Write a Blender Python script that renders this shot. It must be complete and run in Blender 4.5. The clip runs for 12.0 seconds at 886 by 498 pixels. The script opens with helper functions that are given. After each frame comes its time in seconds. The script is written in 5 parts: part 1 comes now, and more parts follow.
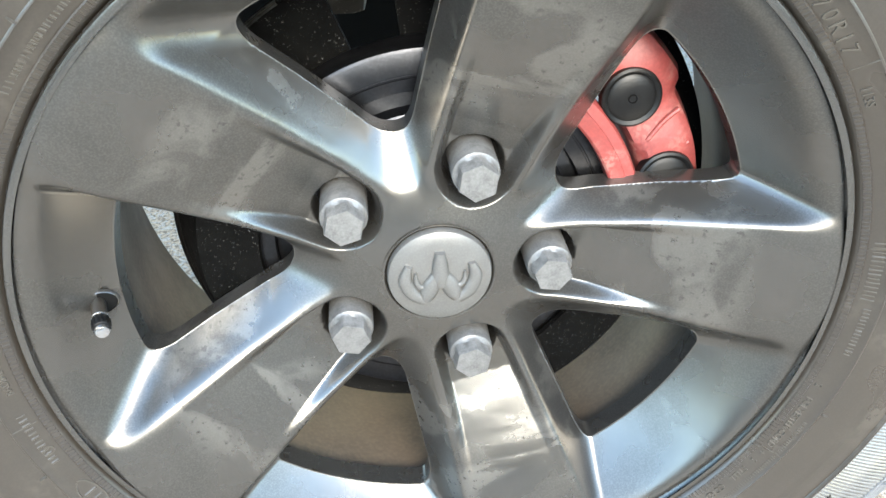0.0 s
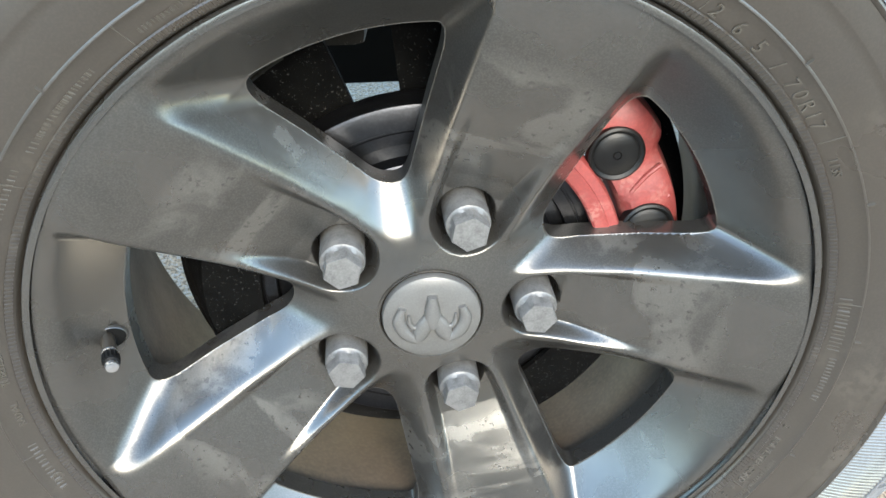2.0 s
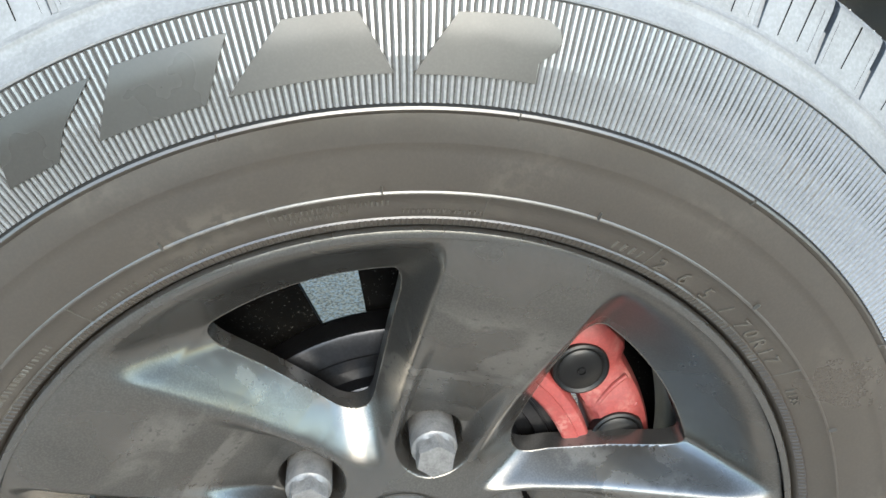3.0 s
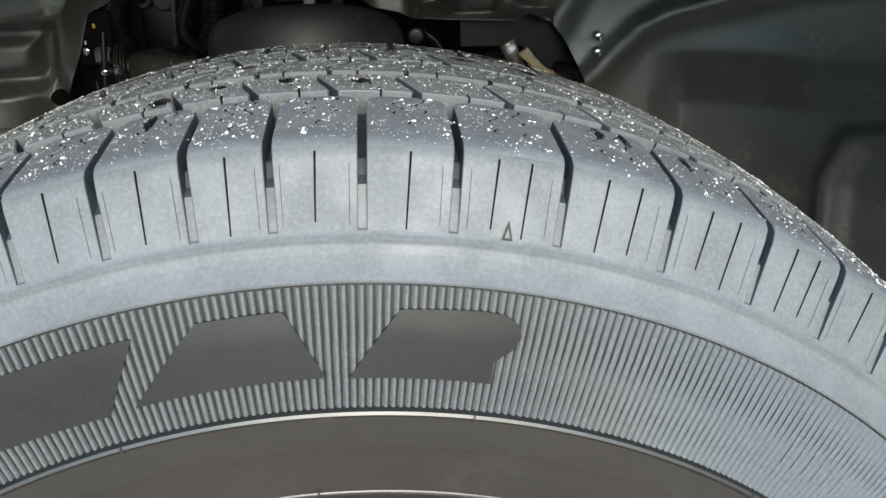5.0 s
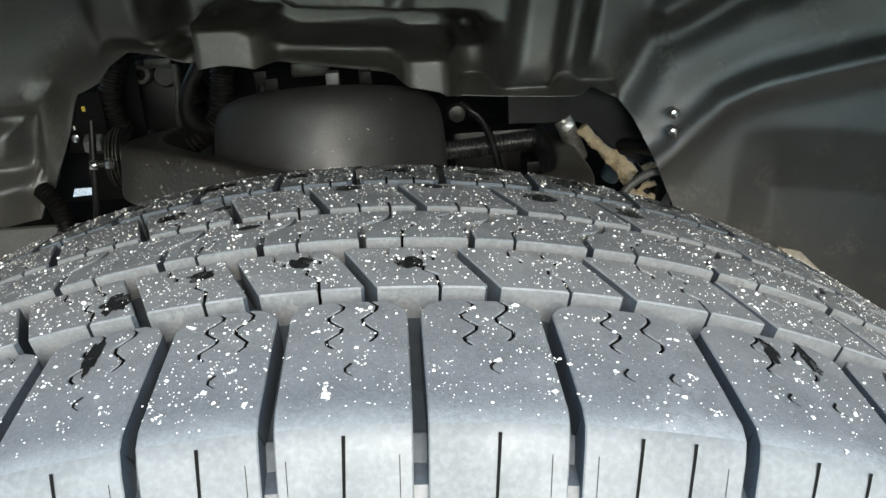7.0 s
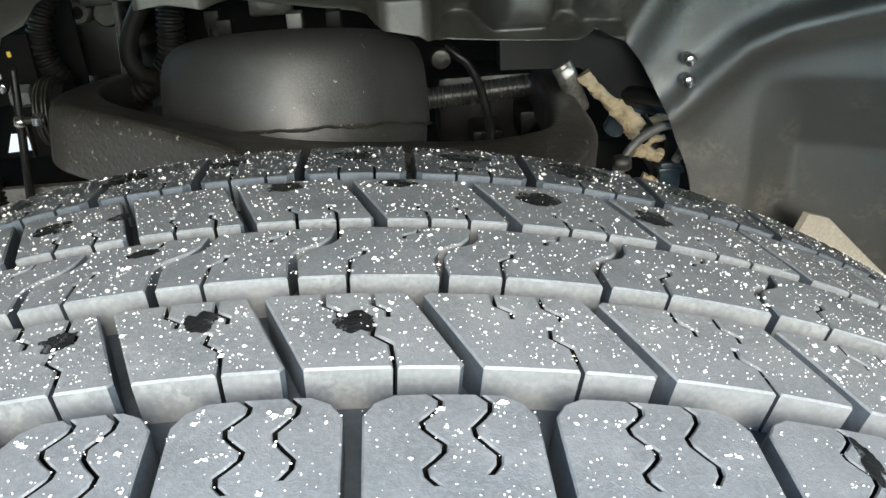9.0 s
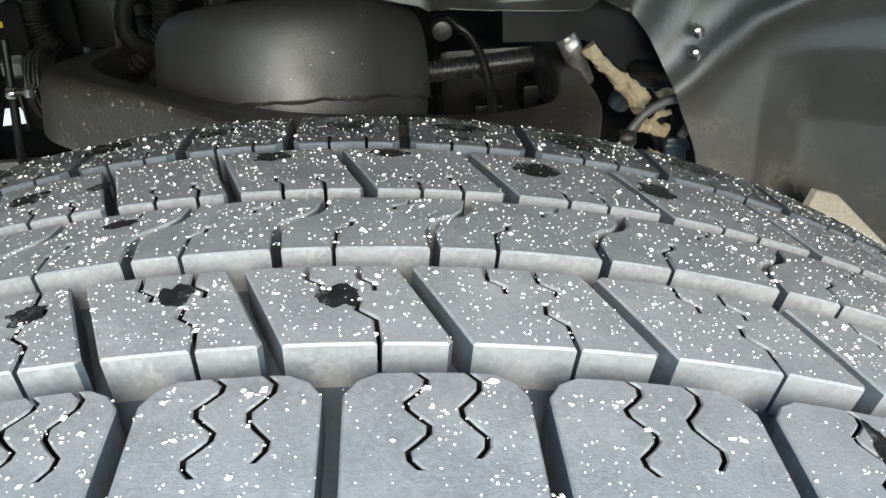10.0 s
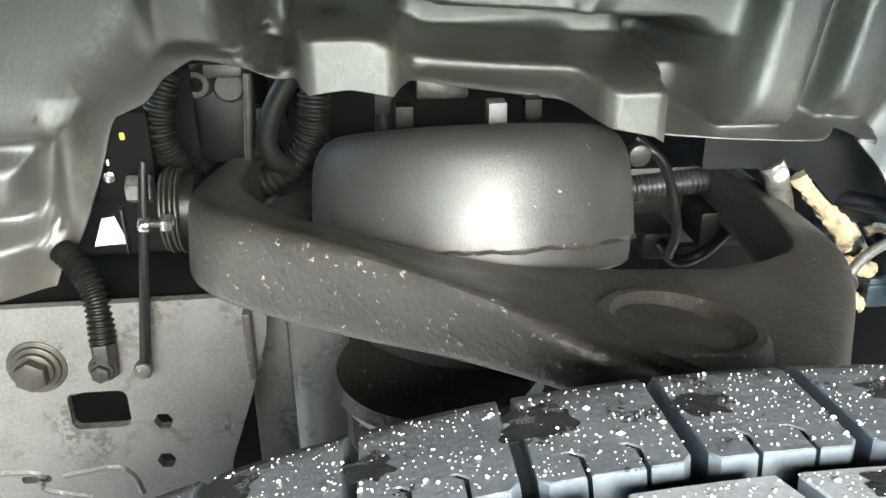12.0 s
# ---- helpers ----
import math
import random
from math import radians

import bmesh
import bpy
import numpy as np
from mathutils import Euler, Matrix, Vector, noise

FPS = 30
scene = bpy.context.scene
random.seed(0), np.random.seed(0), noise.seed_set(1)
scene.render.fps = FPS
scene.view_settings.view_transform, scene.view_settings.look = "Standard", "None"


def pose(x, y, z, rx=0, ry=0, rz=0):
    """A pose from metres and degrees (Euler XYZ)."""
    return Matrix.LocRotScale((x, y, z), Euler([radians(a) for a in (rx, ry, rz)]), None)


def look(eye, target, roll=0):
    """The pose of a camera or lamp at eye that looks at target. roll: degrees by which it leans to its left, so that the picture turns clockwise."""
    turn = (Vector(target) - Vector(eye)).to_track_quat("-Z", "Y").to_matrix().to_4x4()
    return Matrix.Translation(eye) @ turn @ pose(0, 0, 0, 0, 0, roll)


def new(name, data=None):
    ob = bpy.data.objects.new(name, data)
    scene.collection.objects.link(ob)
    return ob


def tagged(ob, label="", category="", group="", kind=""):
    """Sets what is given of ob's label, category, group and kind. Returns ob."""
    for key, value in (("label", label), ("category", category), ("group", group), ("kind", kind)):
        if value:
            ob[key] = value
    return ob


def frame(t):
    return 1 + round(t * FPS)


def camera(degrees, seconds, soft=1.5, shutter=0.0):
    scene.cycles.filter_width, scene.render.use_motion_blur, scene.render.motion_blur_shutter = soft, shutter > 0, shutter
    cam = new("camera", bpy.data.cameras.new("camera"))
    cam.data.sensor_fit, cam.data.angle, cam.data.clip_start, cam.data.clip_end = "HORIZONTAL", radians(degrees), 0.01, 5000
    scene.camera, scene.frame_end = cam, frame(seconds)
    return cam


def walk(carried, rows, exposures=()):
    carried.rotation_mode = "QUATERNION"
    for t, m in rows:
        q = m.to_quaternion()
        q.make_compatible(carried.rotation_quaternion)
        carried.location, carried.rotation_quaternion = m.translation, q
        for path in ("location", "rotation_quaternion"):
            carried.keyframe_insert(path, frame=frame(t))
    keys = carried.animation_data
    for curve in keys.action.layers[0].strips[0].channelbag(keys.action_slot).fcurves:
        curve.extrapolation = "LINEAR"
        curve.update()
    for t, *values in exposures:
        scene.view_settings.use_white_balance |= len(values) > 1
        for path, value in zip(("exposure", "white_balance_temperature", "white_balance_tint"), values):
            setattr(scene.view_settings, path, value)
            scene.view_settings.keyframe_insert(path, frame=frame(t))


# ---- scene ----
# The camera: a phone held by the front wheel of a pickup, lifted over the tyre and then into the wheel arch.
cam = camera(55.35, 12.0)
# seconds, x, y, z, yaw, pitch, roll
PATH = [
    (0, -0.0360, -0.4246, 0.6969, -5.05, -32.90, -1.56),
    (0.5, -0.0442, -0.4359, 0.6490, -4.74, -33.16, -0.75),
    (1, -0.0505, -0.4456, 0.6351, -5.47, -32.45, 0.31),
    (1.5, -0.0403, -0.4474, 0.6866, -5.39, -32.91, 0.29),
    (2, -0.0371, -0.4333, 0.7392, -5.72, -33.13, 0.10),
    (2.3, -0.0243, -0.4292, 0.7750, -5.03, -32.95, -0.94),
    (2.5, -0.0191, -0.4195, 0.7834, -5.23, -32.54, -1.27),
    (3, -0.0079, -0.3993, 0.8124, -5.61, -26.82, -1.57),
    (3.2, -0.0151, -0.3969, 0.8204, -5.80, -25.54, -1.28),
    (4.8, 0.0226, -0.3350, 0.8707, -4.49, -23.55, -1.95),
    (5, 0.0335, -0.3144, 0.8848, -4.15, -23.70, -2.16),
    (5.5, 0.0352, -0.2632, 0.8941, -3.20, -23.35, -2.85),
    (6, 0.0238, -0.2195, 0.9011, -2.93, -21.99, -3.06),
    (6.5, 0.0321, -0.1928, 0.9119, -2.74, -21.60, -3.04),
    (7, 0.0271, -0.1753, 0.9029, -2.53, -21.87, -3.26),
    (7.5, 0.0249, -0.1499, 0.9086, -2.75, -22.15, -3.03),
    (7.7, 0.0215, -0.1402, 0.9076, -2.85, -22.89, -3.17),
    (9.3, 0.0416, -0.0862, 0.8944, -2.68, -27.27, -3.35),
    (9.5, 0.0403, -0.0835, 0.8920, -2.49, -27.52, -3.39),
    (10, 0.0433, -0.0851, 0.8923, -2.28, -28.24, -3.27),
    (10.5, 0.0363, -0.0740, 0.8997, -2.00, -28.55, -3.19),
    (11, 0.0065, -0.0392, 0.9139, -2.14, -26.18, -3.02),
    (11.5, -0.0330, -0.0026, 0.9062, -3.49, -24.73, -2.27),
    (12, -0.0854, 0.0340, 0.9026, -5.19, -23.94, -0.82),
]
EXPOSURES = [(t, e, 6250, 5) for t, e in ((0.0, 3.22), (0.5, 2.90), (1.5, 2.52), (2.2, 2.92), (3.0, 2.75), (4.0, 2.28), (5.5, 1.93), (6.5, 2.37), (7.5, 2.62), (9.5, 3.22), (10.0, 3.15), (10.5, 3.1), (11.0, 3.72), (12.0, 5.0))]
walk(cam, [(t, pose(x, y, z, 0, 0, yaw) @ pose(0, 0, 0, 90 + pitch, 0, 0) @ pose(0, 0, 0, 0, 0, roll)) for t, x, y, z, yaw, pitch, roll in PATH], EXPOSURES)

# ---- daylight: bright hazy sky, low veiled sun on the near side, towards the rear ----
SUN_EL, SUN_AZ = radians(28), radians(174)
world = bpy.data.worlds.new("sky")
scene.world = world
world.use_nodes = True
wn = world.node_tree
sky = wn.nodes.new("ShaderNodeTexSky")
sky.sky_type, sky.sun_disc = "NISHITA", False
sky.sun_elevation, sky.sun_rotation = SUN_EL, SUN_AZ
sky.dust_density, sky.air_density = 0.3, 1.3
wn.links.new(sky.outputs[0], wn.nodes["Background"].inputs[0])
wn.nodes["Background"].inputs[1].default_value = 0.15
sun = new("sun", bpy.data.lights.new("sun", "SUN"))
sun.data.energy, sun.data.angle, sun.data.color = 1.4, radians(36), (1.0, 0.86, 0.69)
sun_dir = Vector((math.sin(SUN_AZ) * math.cos(SUN_EL), math.cos(SUN_AZ) * math.cos(SUN_EL), math.sin(SUN_EL)))
sun.matrix_basis = look(sun_dir * 20, (0, 0, 0))

HUB = 0.395          # height of the wheel's centre
GROUND = -0.0145     # the tyre stands here


# ---- materials ----
def material(name, base, second=None, rough=0.5, metal=0.0, scale=40.0, fine=400.0, mix=0.5, bump=0.0, bump_scale=None,
             stain=None, stain_scale=12.0, stain_at=0.6, stain_soft=0.06, stain_most=1.0, stain_rough=0.8, coat=0.0, spec=0.5, per_object=False, stain_ring=None, stretch=1.0, broken=0.42):
    """A node material: two scales of colour variation, grain, and an optional stain with a shape of its own."""
    m = bpy.data.materials.new(name)
    m.use_nodes = True
    n, k = m.node_tree.nodes, m.node_tree.links
    b = n["Principled BSDF"]
    co = n.new("ShaderNodeTexCoord")
    at = co.outputs["Object"]
    if per_object:
        info, add = n.new("ShaderNodeObjectInfo"), n.new("ShaderNodeVectorMath")
        wide = n.new("ShaderNodeVectorMath")
        wide.operation = "SCALE"
        wide.inputs["Scale"].default_value = 7.3
        k.new(info.outputs["Random"], wide.inputs[0])
        k.new(at, add.inputs[0])
        k.new(wide.outputs[0], add.inputs[1])
        at = add.outputs[0]

    def grain(size, detail=4.0, distort=0.0, along=1.0):
        t = n.new("ShaderNodeTexNoise")
        t.inputs["Scale"].default_value, t.inputs["Detail"].default_value, t.inputs["Distortion"].default_value = size, detail, distort
        if along != 1.0:
            slow = n.new("ShaderNodeVectorMath")
            slow.operation = "MULTIPLY"
            slow.inputs[1].default_value = (along, 1, 1)
            k.new(at, slow.inputs[0])
            k.new(slow.outputs[0], t.inputs["Vector"])
        else:
            k.new(at, t.inputs["Vector"])
        return t.outputs["Fac"]

    def ramp(fac, lo, hi, a=0.0, c=1.0):
        t = n.new("ShaderNodeMapRange")
        t.interpolation_type = "SMOOTHSTEP"
        for key, value in (("From Min", lo), ("From Max", hi), ("To Min", a), ("To Max", c)):
            t.inputs[key].default_value = value
        k.new(fac, t.inputs["Value"])
        return t.outputs["Result"]

    def blend(fac, a, c):
        t = n.new("ShaderNodeMix")
        t.data_type = "RGBA"
        k.new(fac, t.inputs["Factor"])
        for s, v in ((t.inputs[6], a), (t.inputs[7], c)):
            if hasattr(v, "is_linked"):
                k.new(v, s)
            else:
                s.default_value = (*v, 1)
        return t.outputs[2]

    big, small = grain(scale), grain(fine)
    second = second or tuple(0.7 * v for v in base)
    colour = blend(ramp(big, 0.5 - mix / 2, 0.5 + mix / 2), base, second)
    colour = blend(ramp(small, 0.35, 0.75, 0.0, 0.35), colour, tuple(min(1.0, 1.5 * v) for v in base))
    roughness = ramp(big, 0.3, 0.7, max(0.02, rough - 0.07), min(1.0, rough + 0.07))
    if stain:
        mask = n.new("ShaderNodeMath")
        mask.operation = "MULTIPLY"
        k.new(ramp(grain(stain_scale, 6.0, 0.6, stretch), stain_at, stain_at + stain_soft), mask.inputs[0])
        k.new(ramp(grain(stain_scale * 9, 3.0, 0.0), broken, broken + 0.14, 0.0, stain_most), mask.inputs[1])
        if stain_ring:
            flat, size, ring = n.new("ShaderNodeVectorMath"), n.new("ShaderNodeVectorMath"), n.new("ShaderNodeMath")
            flat.operation, size.operation, ring.operation = "MULTIPLY", "LENGTH", "MULTIPLY"
            flat.inputs[1].default_value = (1, 0, 1)
            k.new(co.outputs["Object"], flat.inputs[0])
            k.new(flat.outputs[0], size.inputs[0])
            k.new(mask.outputs[0], ring.inputs[0])
            k.new(ramp(ramp(size.outputs["Value"], stain_ring[0], stain_ring[1]), 0.0, 0.5), ring.inputs[1])
            low = n.new("ShaderNodeMath")
            low.operation = "MULTIPLY"
            k.new(ring.outputs[0], low.inputs[0])
            k.new(ramp(size.outputs["Value"], stain_ring[2], stain_ring[3], 1.0, 0.0), low.inputs[1])
            mask = low
        colour = blend(mask.outputs[0], colour, stain)
        t = n.new("ShaderNodeMix")
        k.new(mask.outputs[0], t.inputs["Factor"])
        k.new(roughness, t.inputs[2])
        t.inputs[3].default_value = stain_rough
        roughness = t.outputs[0]
    k.new(colour, b.inputs["Base Color"])
    k.new(roughness, b.inputs["Roughness"])
    b.inputs["Metallic"].default_value, b.inputs["Coat Weight"].default_value = metal, coat
    b.inputs["Coat Roughness"].default_value, b.inputs["Specular IOR Level"].default_value = 0.25, spec
    if bump:
        t = n.new("ShaderNodeBump")
        t.inputs["Strength"].default_value, t.inputs["Distance"].default_value = bump, 0.001
        k.new(grain(bump_scale or fine, 6.0), t.inputs["Height"])
        k.new(t.outputs["Normal"], b.inputs["Normal"])
    return m


WHEEL = material("satin_grey_wheel_paint", (0.130, 0.124, 0.114), (0.092, 0.089, 0.083), rough=0.28, metal=0.85, scale=18, fine=900,
                 bump=0.05, stretch=0.40, broken=0.29, stain=(0.31, 0.297, 0.27), stain_scale=27, stain_at=0.475, stain_soft=0.10, stain_most=0.33, stain_rough=0.45, stain_ring=(0.10, 0.13, 0.175, 0.20), per_object=True)
BARREL = material("dusty_wheel_barrel", (0.098, 0.073, 0.051), (0.052, 0.041, 0.031), rough=0.52, metal=0.1, scale=14, fine=300, bump=0.1)
CAP = material("grey_cap_plastic", (0.115, 0.112, 0.106), (0.090, 0.088, 0.083), rough=0.42, metal=0.35, scale=60, fine=900, bump=0.05)
NUT = material("dull_zinc_nut", (0.132, 0.129, 0.125), (0.078, 0.076, 0.073), rough=0.46, metal=0.3, scale=130, fine=700, bump=0.12, per_object=True)
CHROME = material("bright_steel", (0.55, 0.55, 0.55), (0.4, 0.4, 0.4), rough=0.2, metal=0.95, scale=200, fine=900)
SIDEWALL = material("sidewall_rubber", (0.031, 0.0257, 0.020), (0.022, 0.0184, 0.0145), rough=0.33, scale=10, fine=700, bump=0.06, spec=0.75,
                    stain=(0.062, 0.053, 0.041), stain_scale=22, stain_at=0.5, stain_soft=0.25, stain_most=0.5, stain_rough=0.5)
# Ribs paler and their bed darker than the sidewall: glint and shade as colour.
RIBS = material("lit_ribbed_rubber", (0.118, 0.118, 0.116), (0.092, 0.092, 0.090), rough=0.22, scale=12, fine=600, bump=0.05, spec=1.0)
RIB_BED = material("shaded_rubber_between_ribs", (0.016, 0.0155, 0.0145), (0.011, 0.0107, 0.010), rough=0.5, scale=15, fine=800, spec=0.3)
LETTER = material("smooth_raised_rubber", (0.026, 0.0243, 0.0215), (0.020, 0.0187, 0.0165), rough=0.33, scale=15, fine=800, spec=0.42)
TREAD = material("worn_tread_rubber", (0.140, 0.1465, 0.1545), (0.098, 0.104, 0.111), rough=0.58, scale=70, fine=900, bump=0.22, bump_scale=1900,
                 stain=(0.21, 0.217, 0.224), stain_scale=45, stain_at=0.52, stain_soft=0.18, stain_most=0.4, per_object=True)
DUST = material("dusty_groove_rubber", (0.119, 0.122, 0.125), (0.081, 0.084, 0.087), rough=0.7, scale=60, fine=700, bump=0.3, bump_scale=420,
                stain=(0.175, 0.178, 0.176), stain_scale=60, stain_at=0.5, stain_soft=0.2, stain_most=0.5, per_object=True)
# Darker copy of TREAD for rows 3 and 4.
TREAD_INNER = material("worn_slate_tread_rubber", (0.118, 0.1265, 0.136), (0.080, 0.087, 0.095), rough=0.58, scale=70, fine=900, bump=0.22, bump_scale=1900,
                stain=(0.168, 0.176, 0.184), stain_scale=45, stain_at=0.52, stain_soft=0.18, stain_most=0.4, per_object=True)
FACE = material("dusty_shoulder_rubber", (0.126, 0.1285, 0.130), (0.097, 0.0995, 0.101), rough=0.55, scale=45, fine=600, bump=0.12, per_object=True,
                stain=(0.157, 0.156, 0.152), stain_scale=40, stain_at=0.5, stain_soft=0.25, stain_most=0.4)
# Inner row: damp blotches, and the arch's shade put into the base colour.
DAMP_SHADED = material("damp_shaded_tread_rubber", (0.060, 0.067, 0.075), (0.036, 0.041, 0.047), rough=0.4, scale=70, fine=900, bump=0.3, bump_scale=500, per_object=True,
                stain=(0.016, 0.017, 0.019), stain_scale=75, stain_at=0.555, stain_soft=0.1, stain_most=0.9, stain_rough=0.2)
PRINT = material("moulded_print_rubber", (0.056, 0.050, 0.041), (0.045, 0.040, 0.033), rough=0.33, scale=15, fine=800)
# Groove floors and lateral walls: bluish shade is put into the base colour.
GROOVE = material("shaded_groove_rubber", (0.049, 0.060, 0.073), (0.034, 0.042, 0.052), rough=0.6, scale=60, fine=600, bump=0.2,
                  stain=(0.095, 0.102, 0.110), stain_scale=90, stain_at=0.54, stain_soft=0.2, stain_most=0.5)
GRIT = material("white_grit", (0.8, 0.8, 0.78), (0.6, 0.59, 0.56), rough=0.35, scale=400, fine=2000)
WET = material("wet_dark_patch", (0.007, 0.0075, 0.008), (0.016, 0.017, 0.018), rough=0.2, scale=300, fine=1500, bump=0.2, bump_scale=900,
               stain=(0.055, 0.059, 0.063), stain_scale=170, stain_at=0.54, stain_soft=0.12, stain_most=1.0, stain_rough=0.5)
ASPHALT = material("pale_asphalt", (0.42, 0.325, 0.235), (0.12, 0.096, 0.072), rough=0.9, mix=0.22, scale=190, fine=420, bump=1.0, bump_scale=220,
                   stain=(0.42, 0.41, 0.39), stain_scale=120, stain_at=0.5)
CALIPER = material("red_caliper_paint", (0.185, 0.034, 0.030), (0.125, 0.025, 0.023), rough=0.5, scale=40, fine=500, bump=0.3, bump_scale=300,
                   stain=(0.30, 0.17, 0.14), stain_scale=35, stain_at=0.48, stain_soft=0.2, stain_most=0.45)
BLACK = material("black_plastic", (0.003, 0.003, 0.0032), (0.005, 0.0049, 0.0048), rough=0.42, spec=0.25, scale=45, fine=700, bump=0.12)
ROTOR = material("brake_rotor_iron", (0.036, 0.037, 0.041), (0.026, 0.026, 0.028), rough=0.34, metal=0.95, scale=30, fine=500, bump=0.06)
# Dirt flecks on a base lowered to hold the shade behind the spokes.
SHIELD = material("speckled_shade_black_shield", (0.0012, 0.0012, 0.0012), (0.002, 0.0019, 0.0018), rough=0.6, scale=60, fine=500, spec=0.06,
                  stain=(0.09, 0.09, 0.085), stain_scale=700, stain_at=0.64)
LINER = material("grey_liner_plastic", (0.058, 0.0555, 0.0505), (0.035, 0.033, 0.0285), rough=0.36, scale=16, mix=0.4, fine=900, bump=0.3, bump_scale=1600, spec=1.0,
                 stain=(0.135, 0.122, 0.098), stain_scale=26, stain_at=0.5, stain_soft=0.2, stain_most=0.55, stain_rough=0.55)
ARM = material("black_coated_arm", (0.019, 0.0177, 0.0154), (0.031, 0.0287, 0.0252), rough=0.42, spec=0.7, scale=35, fine=420, bump=0.6, bump_scale=330,
               stain=(0.34, 0.33, 0.29), stain_scale=330, stain_at=0.645)
SPRING = material("black_air_spring_shell", (0.048, 0.047, 0.0455), (0.036, 0.0353, 0.034), rough=0.52, spec=1.0, scale=25, fine=800, bump=0.18, bump_scale=900,
                  stain=(0.4, 0.39, 0.37), stain_scale=260, stain_at=0.7, metal=0.6)
FRAME = material("grey_frame_paint", (0.105, 0.105, 0.103), (0.063, 0.063, 0.061), rough=0.46, metal=0.2, scale=22, fine=500, bump=0.15,
                 stain=(0.036, 0.034, 0.029), stain_scale=32, stain_at=0.52, stain_soft=0.16, stain_most=0.8)
# Near black: the shade of cavities, slits and recesses is put into this colour.
DARK = material("cavity_shade_black", (0.0025, 0.0025, 0.0025), (0.004, 0.004, 0.0037), rough=0.8, scale=20, fine=300, spec=0.1)
ALLOY = material("dirty_cast_alloy", (0.050, 0.048, 0.043), (0.014, 0.0135, 0.0122), rough=0.45, metal=0.6, scale=60, fine=500, bump=0.35, bump_scale=250)
# Both hose greys are lowered to near black to hold the arch's shade.
HOSE = material("shaded_grey_plastic", (0.0035, 0.0034, 0.0031), (0.007, 0.0068, 0.0062), rough=0.5, scale=80, fine=500, spec=0.12)
DUSTY_HOSE = material("shaded_dusty_plastic", (0.0032, 0.003, 0.0027), (0.0075, 0.007, 0.006), rough=0.55, scale=80, fine=500, spec=0.14)
LOOM = material("worn_grey_corrugated_plastic", (0.022, 0.022, 0.0215), (0.013, 0.013, 0.0126), rough=0.4, scale=80, fine=500, spec=0.5)
FOAM = material("torn_beige_insulation", (0.33, 0.265, 0.17), (0.21, 0.165, 0.10), rough=0.85, scale=90, fine=400, bump=1.0, bump_scale=260)
FOIL = material("crumpled_foil_wrap", (0.26, 0.25, 0.225), (0.10, 0.094, 0.08), rough=0.45, metal=0.7, scale=120, fine=400, bump=1.0, bump_scale=200)
BLUE = material("blue_connector_plastic", (0.022, 0.038, 0.050), (0.012, 0.022, 0.030), rough=0.35, scale=60, fine=500)
YELLOW = material("yellow_paint_mark", (0.7, 0.5, 0.05), (0.5, 0.35, 0.04), rough=0.6, scale=200, fine=800)
PALE = material("pale_metal_plate", (0.75, 0.73, 0.68), (0.6, 0.58, 0.53), rough=0.4, metal=0.3, scale=40, fine=400)
TAN = material("dusty_tan_flap", (0.34, 0.30, 0.24), (0.25, 0.225, 0.18), rough=0.6, scale=30, fine=500, bump=0.1)
BODY = material("grey_body_paint", (0.12, 0.12, 0.12), (0.11, 0.11, 0.11), rough=0.3, metal=0.4, scale=3, fine=200, coat=0.6)


# ---- helpers for building ----
def part(name, bm, mat, parent=None, label="", smooth=True):
    """One bmesh (or mesh) as one object, under its thing or part."""
    if isinstance(bm, bmesh.types.BMesh):
        me = bpy.data.meshes.new(name)
        bm.normal_update()
        bm.to_mesh(me)
        bm.free()
    else:
        me = bm
    if mat and not me.materials:
        me.materials.append(mat)
    if smooth:
        me.polygons.foreach_set("use_smooth", [True] * len(me.polygons))
        me.set_sharp_from_angle(angle=radians(38))
    ob = new(name, me)
    if parent:
        ob.parent = parent
        ob.matrix_parent_inverse = rest(parent).inverted()
    if label:
        tagged(ob, label)
    return ob


def rest(ob):
    m = ob.matrix_basis.copy()
    return rest(ob.parent) @ ob.matrix_parent_inverse @ m if ob.parent else m


def thing(name, at, label, category, group="", kind=""):
    """The empty at a thing's base, which holds its parts."""
    ob = new(name)
    ob.empty_display_size = 0.02
    ob.matrix_basis = Matrix.Translation(at)
    return tagged(ob, label, category, group, kind)


def lathe(profile, seg=96, axis="Y", at=(0, 0, 0), arc=None, close=False):
    """A surface of revolution: rows of (radius, along the axis). arc: from and to, in degrees clockwise from the top."""
    bm = bmesh.new()
    a0, a1 = arc or (0, 360)
    full = arc is None
    n = seg if full else seg + 1
    rings = []
    for i in range(n):
        a = radians(a0 + (a1 - a0) * i / seg)
        s, c = math.sin(a), math.cos(a)
        ring = []
        for r, h in profile:
            v = (r * s, h, r * c) if axis == "Y" else ((r * s, r * c, h) if axis == "Z" else (h, r * s, r * c))
            ring.append(bm.verts.new(Vector(v) + Vector(at)))
        rings.append(ring)
    for i in range(n if full else n - 1):
        p, q = rings[i], rings[(i + 1) % n]
        for j in range(len(profile) - (0 if close else 1)):
            k2 = (j + 1) % len(profile)
            bm.faces.new((p[j], p[k2], q[k2], q[j]))
    if not full and close:
        bm.faces.new(rings[0])
        bm.faces.new(rings[-1][::-1])
    bmesh.ops.remove_doubles(bm, verts=bm.verts, dist=1e-6)
    bmesh.ops.recalc_face_normals(bm, faces=bm.faces)
    return bm


